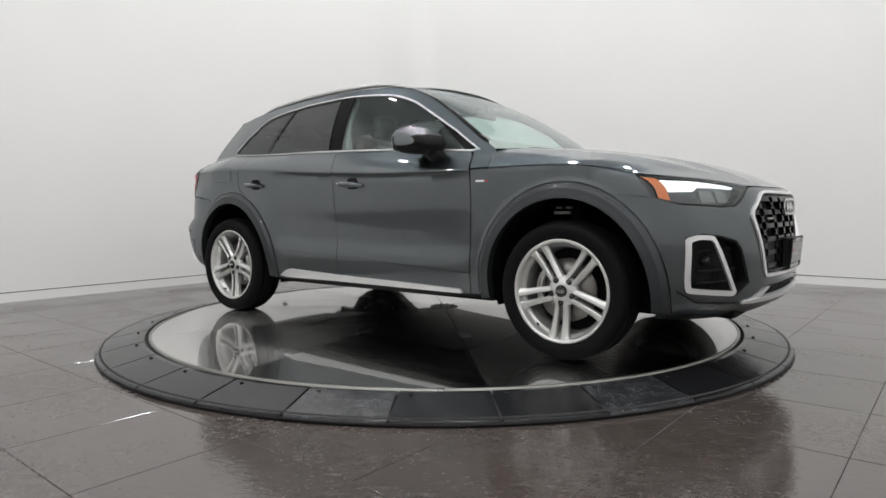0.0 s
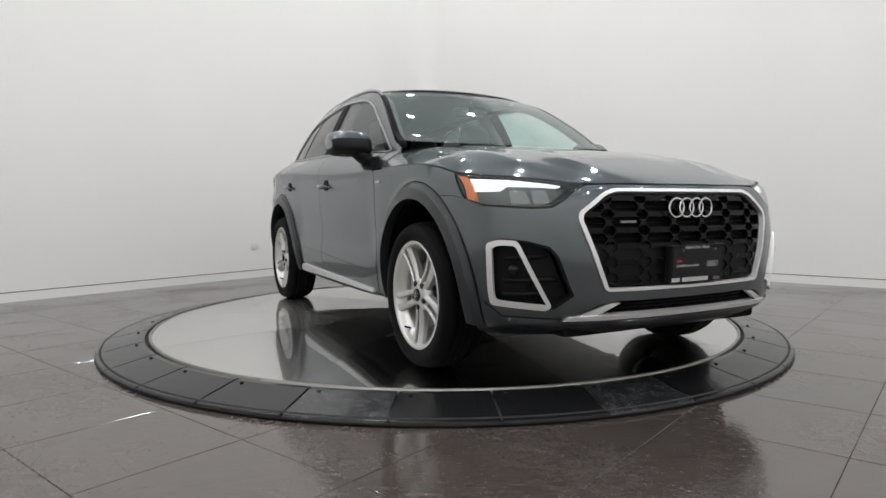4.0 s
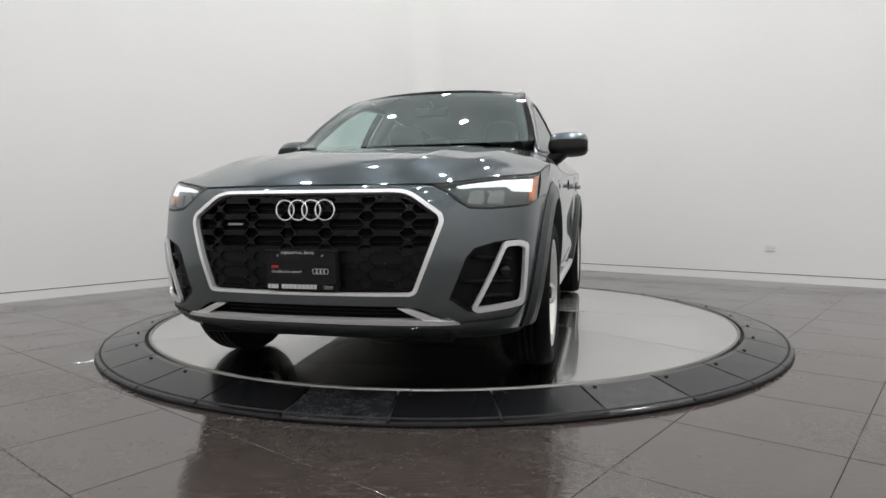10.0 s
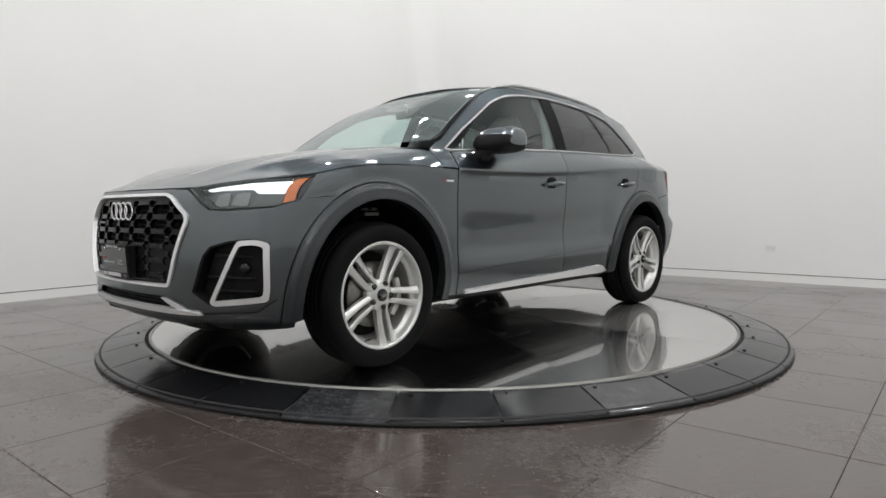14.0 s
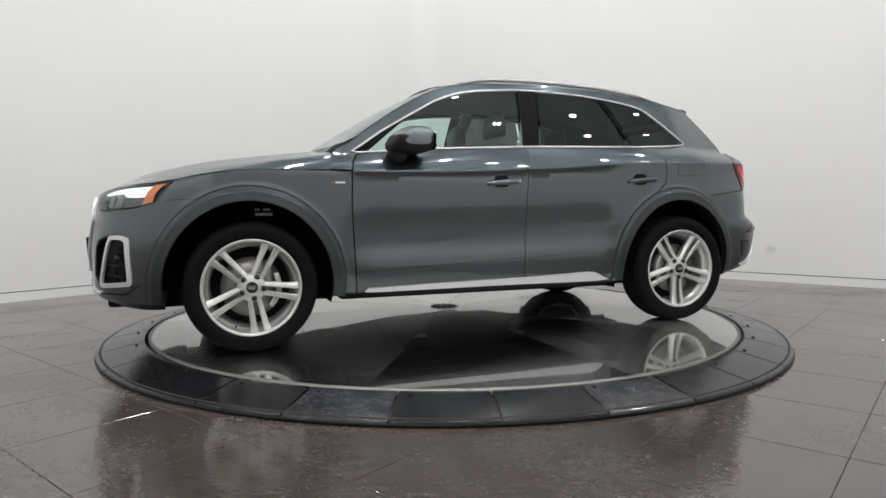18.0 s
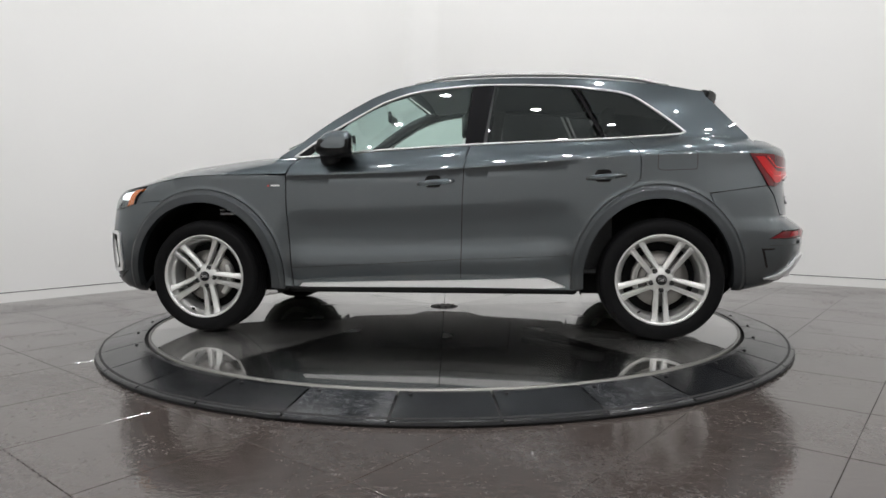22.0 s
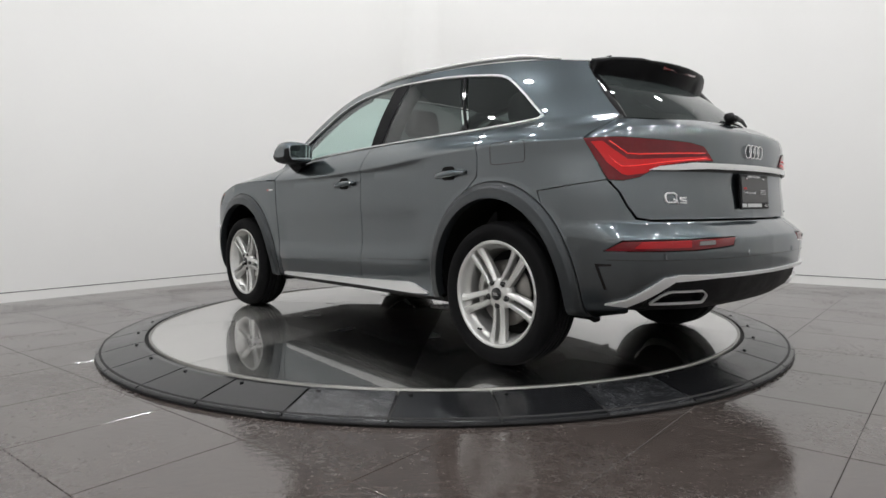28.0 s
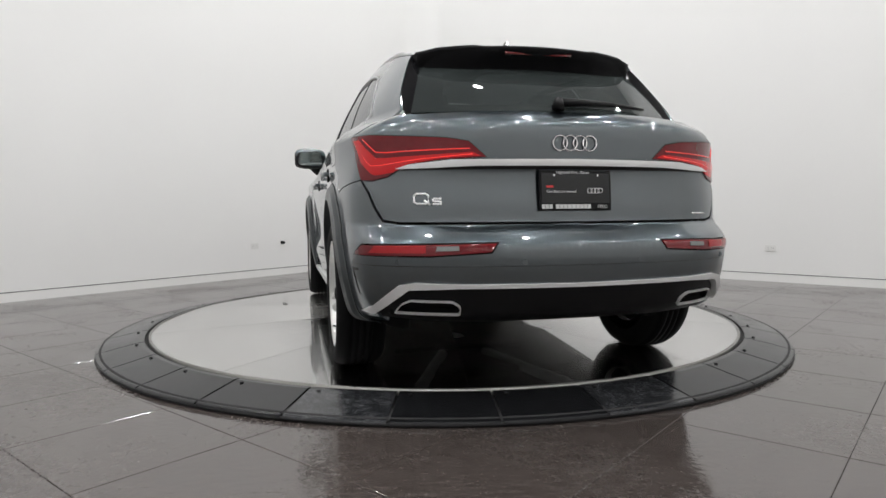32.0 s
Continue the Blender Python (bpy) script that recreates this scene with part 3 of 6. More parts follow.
mesh_part("underplate", V, [tuple(reversed(f)) for f in F], DARKGAP, disc)
zc = cone_z(0.1)
V, F = revolve([(0.0, zc + 0.006), (0.085, zc + 0.006), (0.102, zc + 0.003), (0.104, zc - 0.01)], 40, "z")
hub_cap = mesh_part("centre_cap", V, F, PLATEWHITE, disc, "pale grey bolted centre cap")
V, F = revolve([(0.0, 0.007), (0.008, 0.007), (0.012, 0.005), (0.012, 0.0)], 8, "z")
bo = None
for k in range(10):
    t = 2 * math.pi * k / 10
    if bo is None:
        bo = mesh_part("bolt", V, F, IRON, hub_cap)
        o = bo
    else:
        o = new("bolt", bo.data)
        o.parent = hub_cap
    o.location = (0.075 * math.cos(t), 0.075 * math.sin(t), zc + 0.005)

# ---- the car: surfaces ----
# car space: x forward from the turntable's axis, y to its left, z up from the disc's rim
FX, RX, HUBZ = 1.424, -1.400, 0.370

corner_c = [0.0, 0.006, 0.030, 0.065, 0.110, 0.170, 0.250, 0.330, 0.450, 0.600]
corner_n = [0.0, 0.200, 0.420, 0.560, 0.666, 0.760, 0.840, 0.875, 0.895, 0.905]
n_of_c = pchip(corner_c, corner_n)
c_of_n = pchip(corner_n, corner_c)
WN = 0.905
front_x = pchip([0.20, 0.24, 0.27, 0.30, 0.35, 0.40, 0.46, 0.58, 0.66, 0.78, 0.87, 0.90, 0.95, 1.02, 1.10], [2.05, 2.14, 2.22, 2.275, 2.302, 2.310, 2.312, 2.314, 2.309, 2.289, 2.262, 2.240, 2.165, 2.04, 1.9])
rear_x = pchip([0.24, 0.30, 0.342, 0.37, 0.46, 0.52, 0.57, 0.60, 0.655, 0.664, 0.70, 0.735, 0.80, 0.92, 0.99, 1.06, 1.10, 1.135, 1.142, 1.15, 1.185, 1.195, 1.20, 1.25, 1.55], [-1.95, -2.11, -2.255, -2.295, -2.342, -2.352, -2.357, -2.358, -2.354, -2.346, -2.304, -2.262, -2.256, -2.243, -2.252, -2.252, -2.250, -2.243, -2.238, -2.228, -2.166, -2.146, -2.13, -2.13, -2.13])
low_w = pchip([0.20, 0.24, 0.28, 0.33, 0.40, 0.45, 0.49, 0.57, 0.65, 0.80, 0.94, 0.972, 0.992, 1.0], [0.80, 0.836, 0.858, 0.876, 0.886, 0.891, 0.889, 0.878, 0.880, 0.894, 0.897, 0.895, 0.906, 0.907])
end_w = pchip([0.20, 0.28, 0.33, 0.40, 0.50, 0.65, 0.80, 0.94, 1.0], [0.80, 0.836, 0.852, 0.868, 0.884, 0.896, 0.900, 0.904, 0.907])
shoulder_z = pchip([1.95, 1.86, 1.69, 1.51, 1.34, 1.16, 0.89, 0.29, -0.235, -0.557, -0.896, -1.258, -1.573, -1.828, -2.1], [0.93, 0.942, 0.979, 1.006, 1.014, 1.015, 1.011, 1.016, 1.036, 1.054, 1.079, 1.096, 1.101, 1.099, 1.095])
belt_z = pchip([1.1, 0.80, 0.645, 0.471, 0.297, -0.052, -0.289, -0.575, -0.923, -1.272, -1.446, -1.53, -1.9, -2.2], [1.112, 1.119, 1.129, 1.141, 1.152, 1.166, 1.175, 1.183, 1.191, 1.203, 1.214, 1.222, 1.205, 1.18])
belt_y = pchip([1.1, 0.80, 0.3, -0.3, -0.92, -1.3, -1.54, -1.9, -2.2], [0.770, 0.785, 0.808, 0.818, 0.800, 0.768, 0.735, 0.665, 0.60])
top_y = pchip([0.9, 0.5, 0.1, -0.4, -1.0, -1.2, -1.5, -1.8], [0.575, 0.590, 0.612, 0.625, 0.602, 0.582, 0.535, 0.475])
roof_edge_z = pchip([0.86, 0.66, 0.48, 0.305, 0.13, -0.06, -0.4, -0.8, -1.2, -1.5, -1.7], [1.180, 1.325, 1.440, 1.532, 1.585, 1.606, 1.616, 1.607, 1.577, 1.540, 1.500])
dlo_top = [(0.851, 1.129), (0.755, 1.196), (0.662, 1.260), (0.481, 1.365), (0.302, 1.466), (0.205, 1.504), (0.122, 1.529), (0.03, 1.546), (-0.056, 1.556), (-0.235, 1.569), (-0.377, 1.573), (-0.592, 1.567), (-0.770, 1.558), (-0.949, 1.540), (-1.128, 1.515), (-1.20, 1.500), (-1.252, 1.482), (-1.308, 1.447), (-1.417, 1.364), (-1.489, 1.303), (-1.545, 1.255), (-1.562, 1.238)]


def arch_rho(x, z, cx):
    a = 0.452 if cx > 0 else 0.425
    return math.hypot((x - cx - (0.006 if cx > 0 else 0.022)) / a, (z - 0.366) / 0.476)


def smooth(a, b, t):
    t = min(max((t - a) / (b - a), 0.0), 1.0)
    return t * t * (3 - 2 * t)


def flare(x, z):
    f = 0.0
    for cx in (FX, RX):
        r = arch_rho(x, z, cx)
        f = max(f, 1 - smooth(1.165, 1.235, r))
    return f * 0.004


def side_y(x, z):
    """Half width of the body seen from the side."""
    zs = shoulder_z(x)
    if z <= zs:
        e = smooth(0.72, 0.99, abs(x))
        w = low_w(z / zs) * (1 - e) + end_w(z / zs) * e
    else:
        zb, yb = belt_z(x), belt_y(x)
        if z <= zb:
            t = (z - zs) / max(zb - zs, 0.01)
            w = 0.906 + (yb - 0.906) * (0.45 * t + 0.55 * t * t)
        else:
            s = (z - zb) / (1.58 - zb)
            w = yb + (top_y(x) - yb) * s + 0.07 * s * max(1 - s, -0.5)
    w += flare(x, z) if z < zs else 0.0
    k = 1.0
    if x > 1.6:
        k = n_of_c(max(front_x(z) - x, 0.0)) / WN
    elif x < -1.5 and z < 1.2:
        k = n_of_c(max(x - rear_x(z), 0.0)) / WN
        k += (1 - k) * smooth(1.10, 1.20, z)
        if z > 0.85:
            k *= 1 - 0.035 * smooth(-1.5, -1.9, x) * smooth(0.85, 1.05, z)
    return w * k


def L(x, z):
    return (x, side_y(x, z), z)


# the corners at both ends are wrapped by the arc length u from the middle
arc_u, arc_n, arc_c = [0.0], [0.0], [0.0]
for i in range(1, 241):
    if i <= 160:
        n_ = 0.895 * i / 160
        c_ = c_of_n(n_)
    else:
        c_ = 0.45 + 0.5 * (i - 160) / 80
        n_ = n_of_c(c_)
    arc_u.append(arc_u[-1] + math.hypot(n_ - arc_n[-1], c_ - arc_c[-1]))
    arc_n.append(n_)
    arc_c.append(c_)


def end_width(z, rear):
    if rear:
        w = end_w(min(z / 1.09, 1.0))
        return w * (1 - 0.035 * smooth(0.85, 1.05, z)) * (1 - 0.10 * smooth(1.09, 1.2, z))
    return end_w(min(z / 0.94, 1.0))


def wrap_front(u, z):
    s = 1 if u >= 0 else -1
    n_, c_ = np.interp(abs(u), arc_u, arc_n), np.interp(abs(u), arc_u, arc_c)
    x = front_x(z) - c_
    y = n_ / WN * end_width(z, False)
    if x < 1.95:
        y = max(y, 0) * (1 - smooth(1.95, 1.8, x)) + side_y(x, z) * smooth(1.95, 1.8, x)
    return (x, s * y, z)


def wrap_rear(u, z):
    s = 1 if u >= 0 else -1
    n_, c_ = np.interp(abs(u), arc_u, arc_n), np.interp(abs(u), arc_u, arc_c)
    x = rear_x(z) + c_
    y = n_ / WN * end_width(z, True)
    up = smooth(1.08, 1.14, z)
    if x > -1.98 - 0.12 * up:
        t = smooth(-1.98 - 0.12 * up, -1.85 - 0.07 * up, x)
        y = y * (1 - t) + side_y(x, z) * t
    return (x, s * y, z)


def fu(kind, a, z, rear=False):
    """Point of an end's outline: by its y ('y') or by its x ('x'), as (u, z)."""
    if kind == "y":
        n_ = min(abs(a) / end_width(z, rear) * WN, 0.9049)
        return (float(np.interp(n_, arc_n, arc_u)) * (1 if a >= 0 else -1), z)
    c_ = (a - rear_x(z)) if rear else (front_x(z) - a)
    return (float(np.interp(c_, arc_c, arc_u)), z)


def fr(*pts):
    return [fu(k, a, z, False) for k, a, z in pts]


def rr(*pts):
    return [fu(k, a, z, True) for k, a, z in pts]


def arch_curve(cx, rho, z_end, lo, hi, n=28):
    """Wheel-arch line from the front foot to the rear foot, by angle."""
    a, dx = (0.452, 0.006) if cx > 0 else (0.425, 0.022)
    out = []
    for i in range(n + 1):
        t = lo + (hi - lo) * i / n
        out.append((cx + dx + a * rho * math.cos(t), 0.366 + 0.476 * rho * math.sin(t)))
    return out


# ---- the car: parts ----
car = tagged(new("car"), "dark grey metallic SUV with silver wheels on the turntable", "car")


def both(name, VF, mat, label="", parent=None, depth_label=""):
    """A part on the left side and its mirror image on the right."""
    p = parent or (car, car)
    a = mesh_part(name, *VF, mat, p[0], label)
    b = mesh_part(name, *mirrored(VF), mat, p[1], label)
    return a, b


G = 0.0022
# shoulder line, lower door fold and the step round the arches, kept crisp
CREASES = [[(x, shoulder_z(x) + d) for x in np.linspace(1.6, -1.9, 60)] for d in (-0.028, -0.010, 0.0, 0.008)]
CREASES += [[(x, z * shoulder_z(x)) for x in np.linspace(0.95, -0.95, 30)] for z in (0.455, 0.49, 0.51, 0.56, 0.59)]
CREASES += [arch_curve(cx, r, 0, radians(-5), radians(185), 50) for cx in (FX, RX) for r in (1.20, 1.24)]
TRIM = 1.172  # the arch trim's outer edge

# front wing: from the arch up to the bonnet
f_arch = arch_curve(FX, TRIM, 0.31, radians(60.5), radians(186))
fender = [(0.865, 1.006), (0.95, 1.009), (1.16, 1.012), (1.34, 1.011), (1.51, 1.003), (1.69, 0.976), (1.80, 0.951), (1.815, 0.930), (1.862, 0.868), (1.890, 0.834), (1.78, 0.849)] + f_arch + [(0.843, 0.306), (0.858, 0.626), (0.869, 0.831)]
both("front_wing", patch(inset(fender, G), L, 0.035, lines=CREASES[5:]), PAINT)

front_door = [(0.840, 0.306), (0.855, 0.626), (0.866, 0.831), (0.862, 1.008), (0.847, 1.066), (0.815, 1.108), (0.78, 1.121)] + [(x, belt_z(x)) for x in (0.6, 0.4, 0.2, 0.0, -0.15)] + [(-0.281, 1.1745), (-0.262, 1.111), (-0.249, 1.027), (-0.238, 0.857), (-0.230, 0.584), (-0.223, 0.306)]
doors_f = both("front_door", patch(inset(front_door, G), L, 0.035, lines=CREASES), PAINT)
r_arch_f = arch_curve(RX, TRIM, 0.31, radians(-7), radians(68))
rear_door = [(-0.223, 0.306), (-0.230, 0.584), (-0.238, 0.857), (-0.249, 1.027), (-0.262, 1.111), (-0.281, 1.1745)] + [(x, belt_z(x)) for x in (-0.45, -0.7, -0.95, -1.1)] + [(-1.212, belt_z(-1.212)), (-1.264, 1.123), (-1.279, 1.055), (-1.273, 0.953)] + r_arch_f[::-1]
doors_r = both("rear_door", patch(inset(rear_door, G), L, 0.035, lines=CREASES), PAINT)
r_arch_b = arch_curve(RX, TRIM, 0.31, radians(69), radians(128))
uniside = [(-1.273, 0.953), (-1.279, 1.055), (-1.264, 1.123), (-1.212, belt_z(-1.212))] + [(x, belt_z(x)) for x in (-1.3, -1.4, -1.47, -1.53)] + dlo_top[::-1] + [(0.805, 1.1225), (0.820, 1.110), (0.850, 1.068), (0.865, 1.014), (0.93, 1.014), (0.985, 1.016), (0.985, 1.06), (0.972, 1.10), (0.945, 1.135), (0.90, 1.165)] + [(x, roof_edge_z(x)) for x in (0.86, 0.76, 0.66, 0.57, 0.48, 0.39, 0.305, 0.22, 0.13, 0.03, -0.06, -0.25, -0.4, -0.6, -0.8, -1.0, -1.2, -1.35, -1.5, -1.62, -1.70)] + [(-1.705, 1.478), (-1.775, 1.395), (-1.855, 1.30), (-1.935, 1.215), (-1.93, 1.165), (-1.884, 1.100), (-1.938, 1.003), (-1.990, 0.912), (-1.66, 0.870)] + r_arch_b[::-1]
both("body_side", patch(inset(uniside, G), L, 0.035, edge_step=0.02, lines=CREASES), PAINT)

# filler behind the joint of body side and tailgate
joint = [(-1.86, 1.085), (-1.91, 1.200), (-1.955, 1.185), (-1.965, 1.15), (-1.925, 1.085)]
both("joint_filler", patch(joint, lambda x, z: (x, side_y(x, z) - 0.007, z), 0.03, depth=0.0), PAINT)

# arch trims
for cx, lo, hi in ((FX, -8, 188), (RX, -7, 187)):
    o = arch_curve(cx, TRIM - 0.004, 0, radians(lo), radians(hi), 44)
    i = arch_curve(cx, 1.0, 0, radians(lo), radians(hi), 44)

    def T_(x, z, cx=cx):
        r = arch_rho(x, z, cx)
        return (x, side_y(x, z) + 0.003 + 0.022 * smooth(1.165, 1.10, r) + 0.008 * smooth(1.10, 1.0, r), z)

    both("arch_trim", patch(o + i[::-1], T_, 0.02, depth=0.05, lines=[arch_curve(cx, q, 0, radians(lo + 2), radians(hi - 2), 60) for q in (1.03, 1.085, 1.10, 1.115, 1.14)]), SATINGREY, "dark grey moulded wheel-arch trim")

# sill blade and black rocker
blade = [(0.795, 0.316), (0.775, 0.334), (0.299, 0.347), (-0.224, 0.357), (-0.699, 0.374), (-0.745, 0.367), (-0.848, 0.322), (-0.734, 0.316), (-0.224, 0.319), (0.712, 0.314)]
both("sill_blade", patch(blade, L, 0.03, depth=0.03, lift=0.016), SILVER, "satin silver sill blade")
rocker = [(0.95, 0.306), (0.9, 0.292), (0.5, 0.282), (-0.22, 0.282), (-0.5, 0.288), (-0.93, 0.290), (-0.95, 0.306)]
both("rocker", patch(rocker, lambda x, z: (x, side_y(x, z) - 0.008, z), 0.06, depth=0.2), BLACKPL)

# window surround: chrome strip, panes, black pillars
dlo_low = [(x, belt_z(x)) for x in (0.80, 0.645, 0.471, 0.297, 0.12, -0.052, -0.289, -0.575, -0.75, -0.923, -1.1, -1.272, -1.446, -1.53)]
dlo = dlo_top + dlo_low[::-1]
dlo_in = inset(dlo, 0.0105)
both("window_trim", patch(dlo, L, 0.03, holes=[dlo_in], depth=0.012, lift=0.005, edge_step=0.015), TRIMSILVER, "bright silver window surround")


def cutpoly(poly, x0, x1, k0=0.0, k1=0.0):
    """The part of a window outline between two leaning lines."""
    out = []
    P = dense(poly, 0.01)
    for q in P:
        a, b = x0 + k0 * (q[1] - 1.17), x1 + k1 * (q[1] - 1.17)
        if b <= q[0] <= a:
            out.append(q)
    return out


def pane(name, x0, x1, k0, k1, mat, sink, label):
    ol = cutpoly(dlo_in, x0, x1, k0, k1)
    return both(name, patch(ol, lambda x, z: (x, side_y(x, z) - sink, z), 0.05, depth=0.004), mat, label)


pane("front_window", 0.70, -0.235, -1.2, -0.12, GLASS, 0.008, "clear greenish side window")
pane("mirror_sail", 0.95, 0.702, 0.0, -1.2, GLOSSBLACK, 0.004, "gloss black corner panel")
pane("door_pillar", -0.238, -0.365, -0.12, -0.14, PILLARBLACK, 0.001, "satin black door pillar")
pane("rear_window", -0.368, -1.075, -0.14, 0.50, TINT, 0.007, "dark tinted side window")
pane("quarter_pillar", -1.078, -1.115, 0.50, 0.50, GLOSSBLACK, 0.003, "gloss black pillar strip")
pane("quarter_window", -1.118, -1.70, 0.50, 0.0, TINT, 0.006, "dark tinted quarter window")

# bonnet
hood_c = pchip([2.235, 2.20, 2.12, 2.03, 1.93, 1.80, 1.62, 1.40, 1.15, 0.95, 0.82], [0.893, 0.912, 0.952, 0.99, 1.024, 1.055, 1.088, 1.118, 1.146, 1.168, 1.178])
hood_e = pchip([2.235, 2.15, 2.03, 1.93, 1.80, 1.69, 1.51, 1.34, 1.16, 0.89, 0.82], [0.884, 0.894, 0.916, 0.932, 0.955, 0.980, 1.007, 1.015, 1.017, 1.016, 1.06])
NX, NY = 60, 96
V, F = [], []
HOODX = [2.225 - (2.225 - 0.985) * (i / NX) ** 1.15 for i in range(NX + 1)]
for i, xb in enumerate(HOODX):
    for j in range(NY + 1):
        v = -1 + 2 * j / NY
        # the nose line sweeps back towards the wings
        sweep = 0.105 * abs(v) ** 2.2 * smooth(1.5, 2.225, xb) + 0.30 * max(abs(v) - 0.62, 0) ** 1.2 * smooth(1.7, 2.225, xb) * 2.0
        sweep += (-0.055 + 0.125 * min(abs(v), 0.88) ** 2 - 0.0418 / 0.12 * max(abs(v) - 0.88, 0)) * smooth(1.25, 0.985, xb)
        x = xb - sweep
        ze = hood_e(x)
        ye = side_y(x, min(ze, shoulder_z(x))) - 0.004 if x < 2.02 else min(n_of_c(max(front_x(ze) - x, 0.0)) / WN * end_width(ze, False), 0.88)
        y = v * ye
        zc_ = hood_c(x + 0.10 * smooth(0.3, 1.0, abs(v)) * smooth(1.6, 2.1, xb))
        k = abs(v)
        prof = 1 - (0.36 * k ** 2 + 0.64 * k ** (5.5 + 4.0 * smooth(1.5, 1.0, xb)))
        z = ze + (max(zc_, ze) - ze) * prof
        z += 0.008 * max(0.0, 1 - abs(k - 0.72) / 0.11) * smooth(0.9, 1.2, xb) * smooth(2.2, 1.95, xb)
        z += 0.006 * max(0.0, 1 - abs(k - 0.46) / 0.11) * smooth(2.22, 2.0, xb)
        V.append(Vector((x, y, z)))
# the nose lies along the tops of the bumper and the headlights
nose_z = pchip([0.0, 0.40, 0.507, 0.64, 0.775, 0.87], [0.894, 0.893, 0.894, 0.910, 0.928, 0.938])
shift = []
for j in range(NY + 1):
    q = V[j]
    zt_ = nose_z(abs(q.y))
    xt_ = front_x(zt_) - c_of_n(min(abs(q.y) / end_width(zt_, False) * WN, 0.90)) - 0.006
    shift.append(Vector((xt_ - q.x, 0, zt_ - q.z)))
for i in range(NX + 1):
    for j in range(NY + 1):
        V[i * (NY + 1) + j] += shift[j] * (1 - smooth(0, 16, i))
for i in range(NX):
    for j in range(NY):
        a = i * (NY + 1) + j
        F.append((a, a + 1, a + NY + 2, a + NY + 1))
o = len(V)
rim = [j for j in range(NY + 1)] + [i * (NY + 1) + NY for i in range(1, NX + 1)] + [NX * (NY + 1) + j for j in range(NY - 1, -1, -1)] + [i * (NY + 1) for i in range(NX - 1, 0, -1)]
for q in rim:
    V.append(V[q].copy())
    V.append(V[q] + Vector((-0.012 if V[q].x > 1.9 else 0, -0.006 * np.sign(V[q].y), -0.02)))
for k in range(len(rim)):
    a, b = o + 2 * k, o + 2 * ((k + 1) % len(rim))
    F.append((a, a + 1, b + 1, b))
mesh_part("bonnet", V, [tuple(reversed(f)) for f in F], PAINT, car)

# roof
roof_c = pchip([0.24, 0.10, -0.1, -0.3, -0.6, -0.9, -1.2, -1.5, -1.72], [1.612, 1.632, 1.648, 1.655, 1.656, 1.645, 1.618, 1.580, 1.540])


def sheet(rows, mat, name, label="", flip=False, parent=None, skip=None):
    V, F = [], []
    n = len(rows[0])
    for r in rows:
        V += [Vector(q) for q in r]
    for i in range(len(rows) - 1):
        for j in range(n - 1):
            if skip and skip(i, j):
                continue
            a = i * n + j
            f = (a, a + 1, a + n + 1, a + n)
            F.append(tuple(reversed(f)) if flip else f)
    return mesh_part(name, V, F, mat, parent or car, label)


def edge_at(x):
    z = roof_edge_z(x)
    return Vector((x, side_y(x, z) - 0.003, z + 0.001))


def arch_row(c, e, n=24, p=2.4):
    """A cross row from the right edge over the middle to the left edge."""
    out = []
    for j in range(n + 1):
        v = -1 + 2 * j / n
        k = abs(v) ** p
        out.append((c[0] + (e[0] - c[0]) * v * v, e[1] * v, c[1] + (e[2] - c[1]) * k))
    return out


rows = [arch_row((x + 0.07 * smooth(-0.2, 0.17, x), roof_c(x + 0.05)), edge_at(x)) for x in [0.17 - 0.0945 * i for i in range(21)]]
sheet(rows, PAINT, "roof_panel", skip=lambda i, j: 2 <= i <= 11 and 4 <= j < 20)
# panoramic glass let into the roof
rows = []
for i in range(12):
    x = 0.02 - 0.105 * i
    c, e = (x, roof_c(x) + 0.004), edge_at(x)
    r = arch_row(c, e)
    rows.append([(q[0], q[1], q[2] + 0.003) for q in r[3:-3]])
sheet(rows, ROOFGLASS, "roof_glass", "dark panoramic roof glass")

# windscreen
ws_c = [(1.02, 1.168), (0.92, 1.232), (0.80, 1.306), (0.67, 1.383), (0.54, 1.455), (0.41, 1.521), (0.31, 1.570), (0.235, 1.604)]
ws_x = [0.895, 0.805, 0.70, 0.59, 0.475, 0.36, 0.265, 0.185]
rows = [arch_row(c, edge_at(x) - Vector((0, 0.004, 0)), 24, 2.6) for c, x in zip(ws_c, ws_x)]
fine = []
for a, b in zip(rows, rows[1:]):
    for t in (0, 0.5):
        fine.append([tuple(Vector(p).lerp(Vector(q), t)) for p, q in zip(a, b)])
fine.append(rows[-1])
sheet(fine, SCREEN, "windscreen", "clear curved windscreen")
band = [[tuple(Vector(q) + Vector((0.0012, 0, 0.0018))) for q in r] for r in fine]
V, F = [], []
for s_ in (0, -1):
    for i, r in enumerate(band):
        e_, f_ = Vector(r[s_]), Vector(r[1 if s_ == 0 else -2])
        V += [e_, e_.lerp(f_, 0.5)]
        if i:
            a = len(V) - 4
            F.append((a, a + 1, a + 3, a + 2))
o = len(V)
for t_ in (0.45, 0.0):
    V += [Vector(p).lerp(Vector(q), t_) for p, q in zip(band[-1], band[-2])]
F += [(o + j, o + j + 1, o + 26 + j, o + 25 + j) for j in range(24)]
mesh_part("windscreen_border", V, F, GLOSSBLACK, car, "black printed windscreen edge")
corner = [Vector(fine[-3][21]).lerp(Vector(fine[-3][22]), 0.2), Vector(fine[-3][22]).lerp(Vector(fine[-3][23]), 0.6), Vector(fine[-2][22]).lerp(Vector(fine[-2][23]), 0.6), Vector(fine[-2][21]).lerp(Vector(fine[-2][22]), 0.2)]
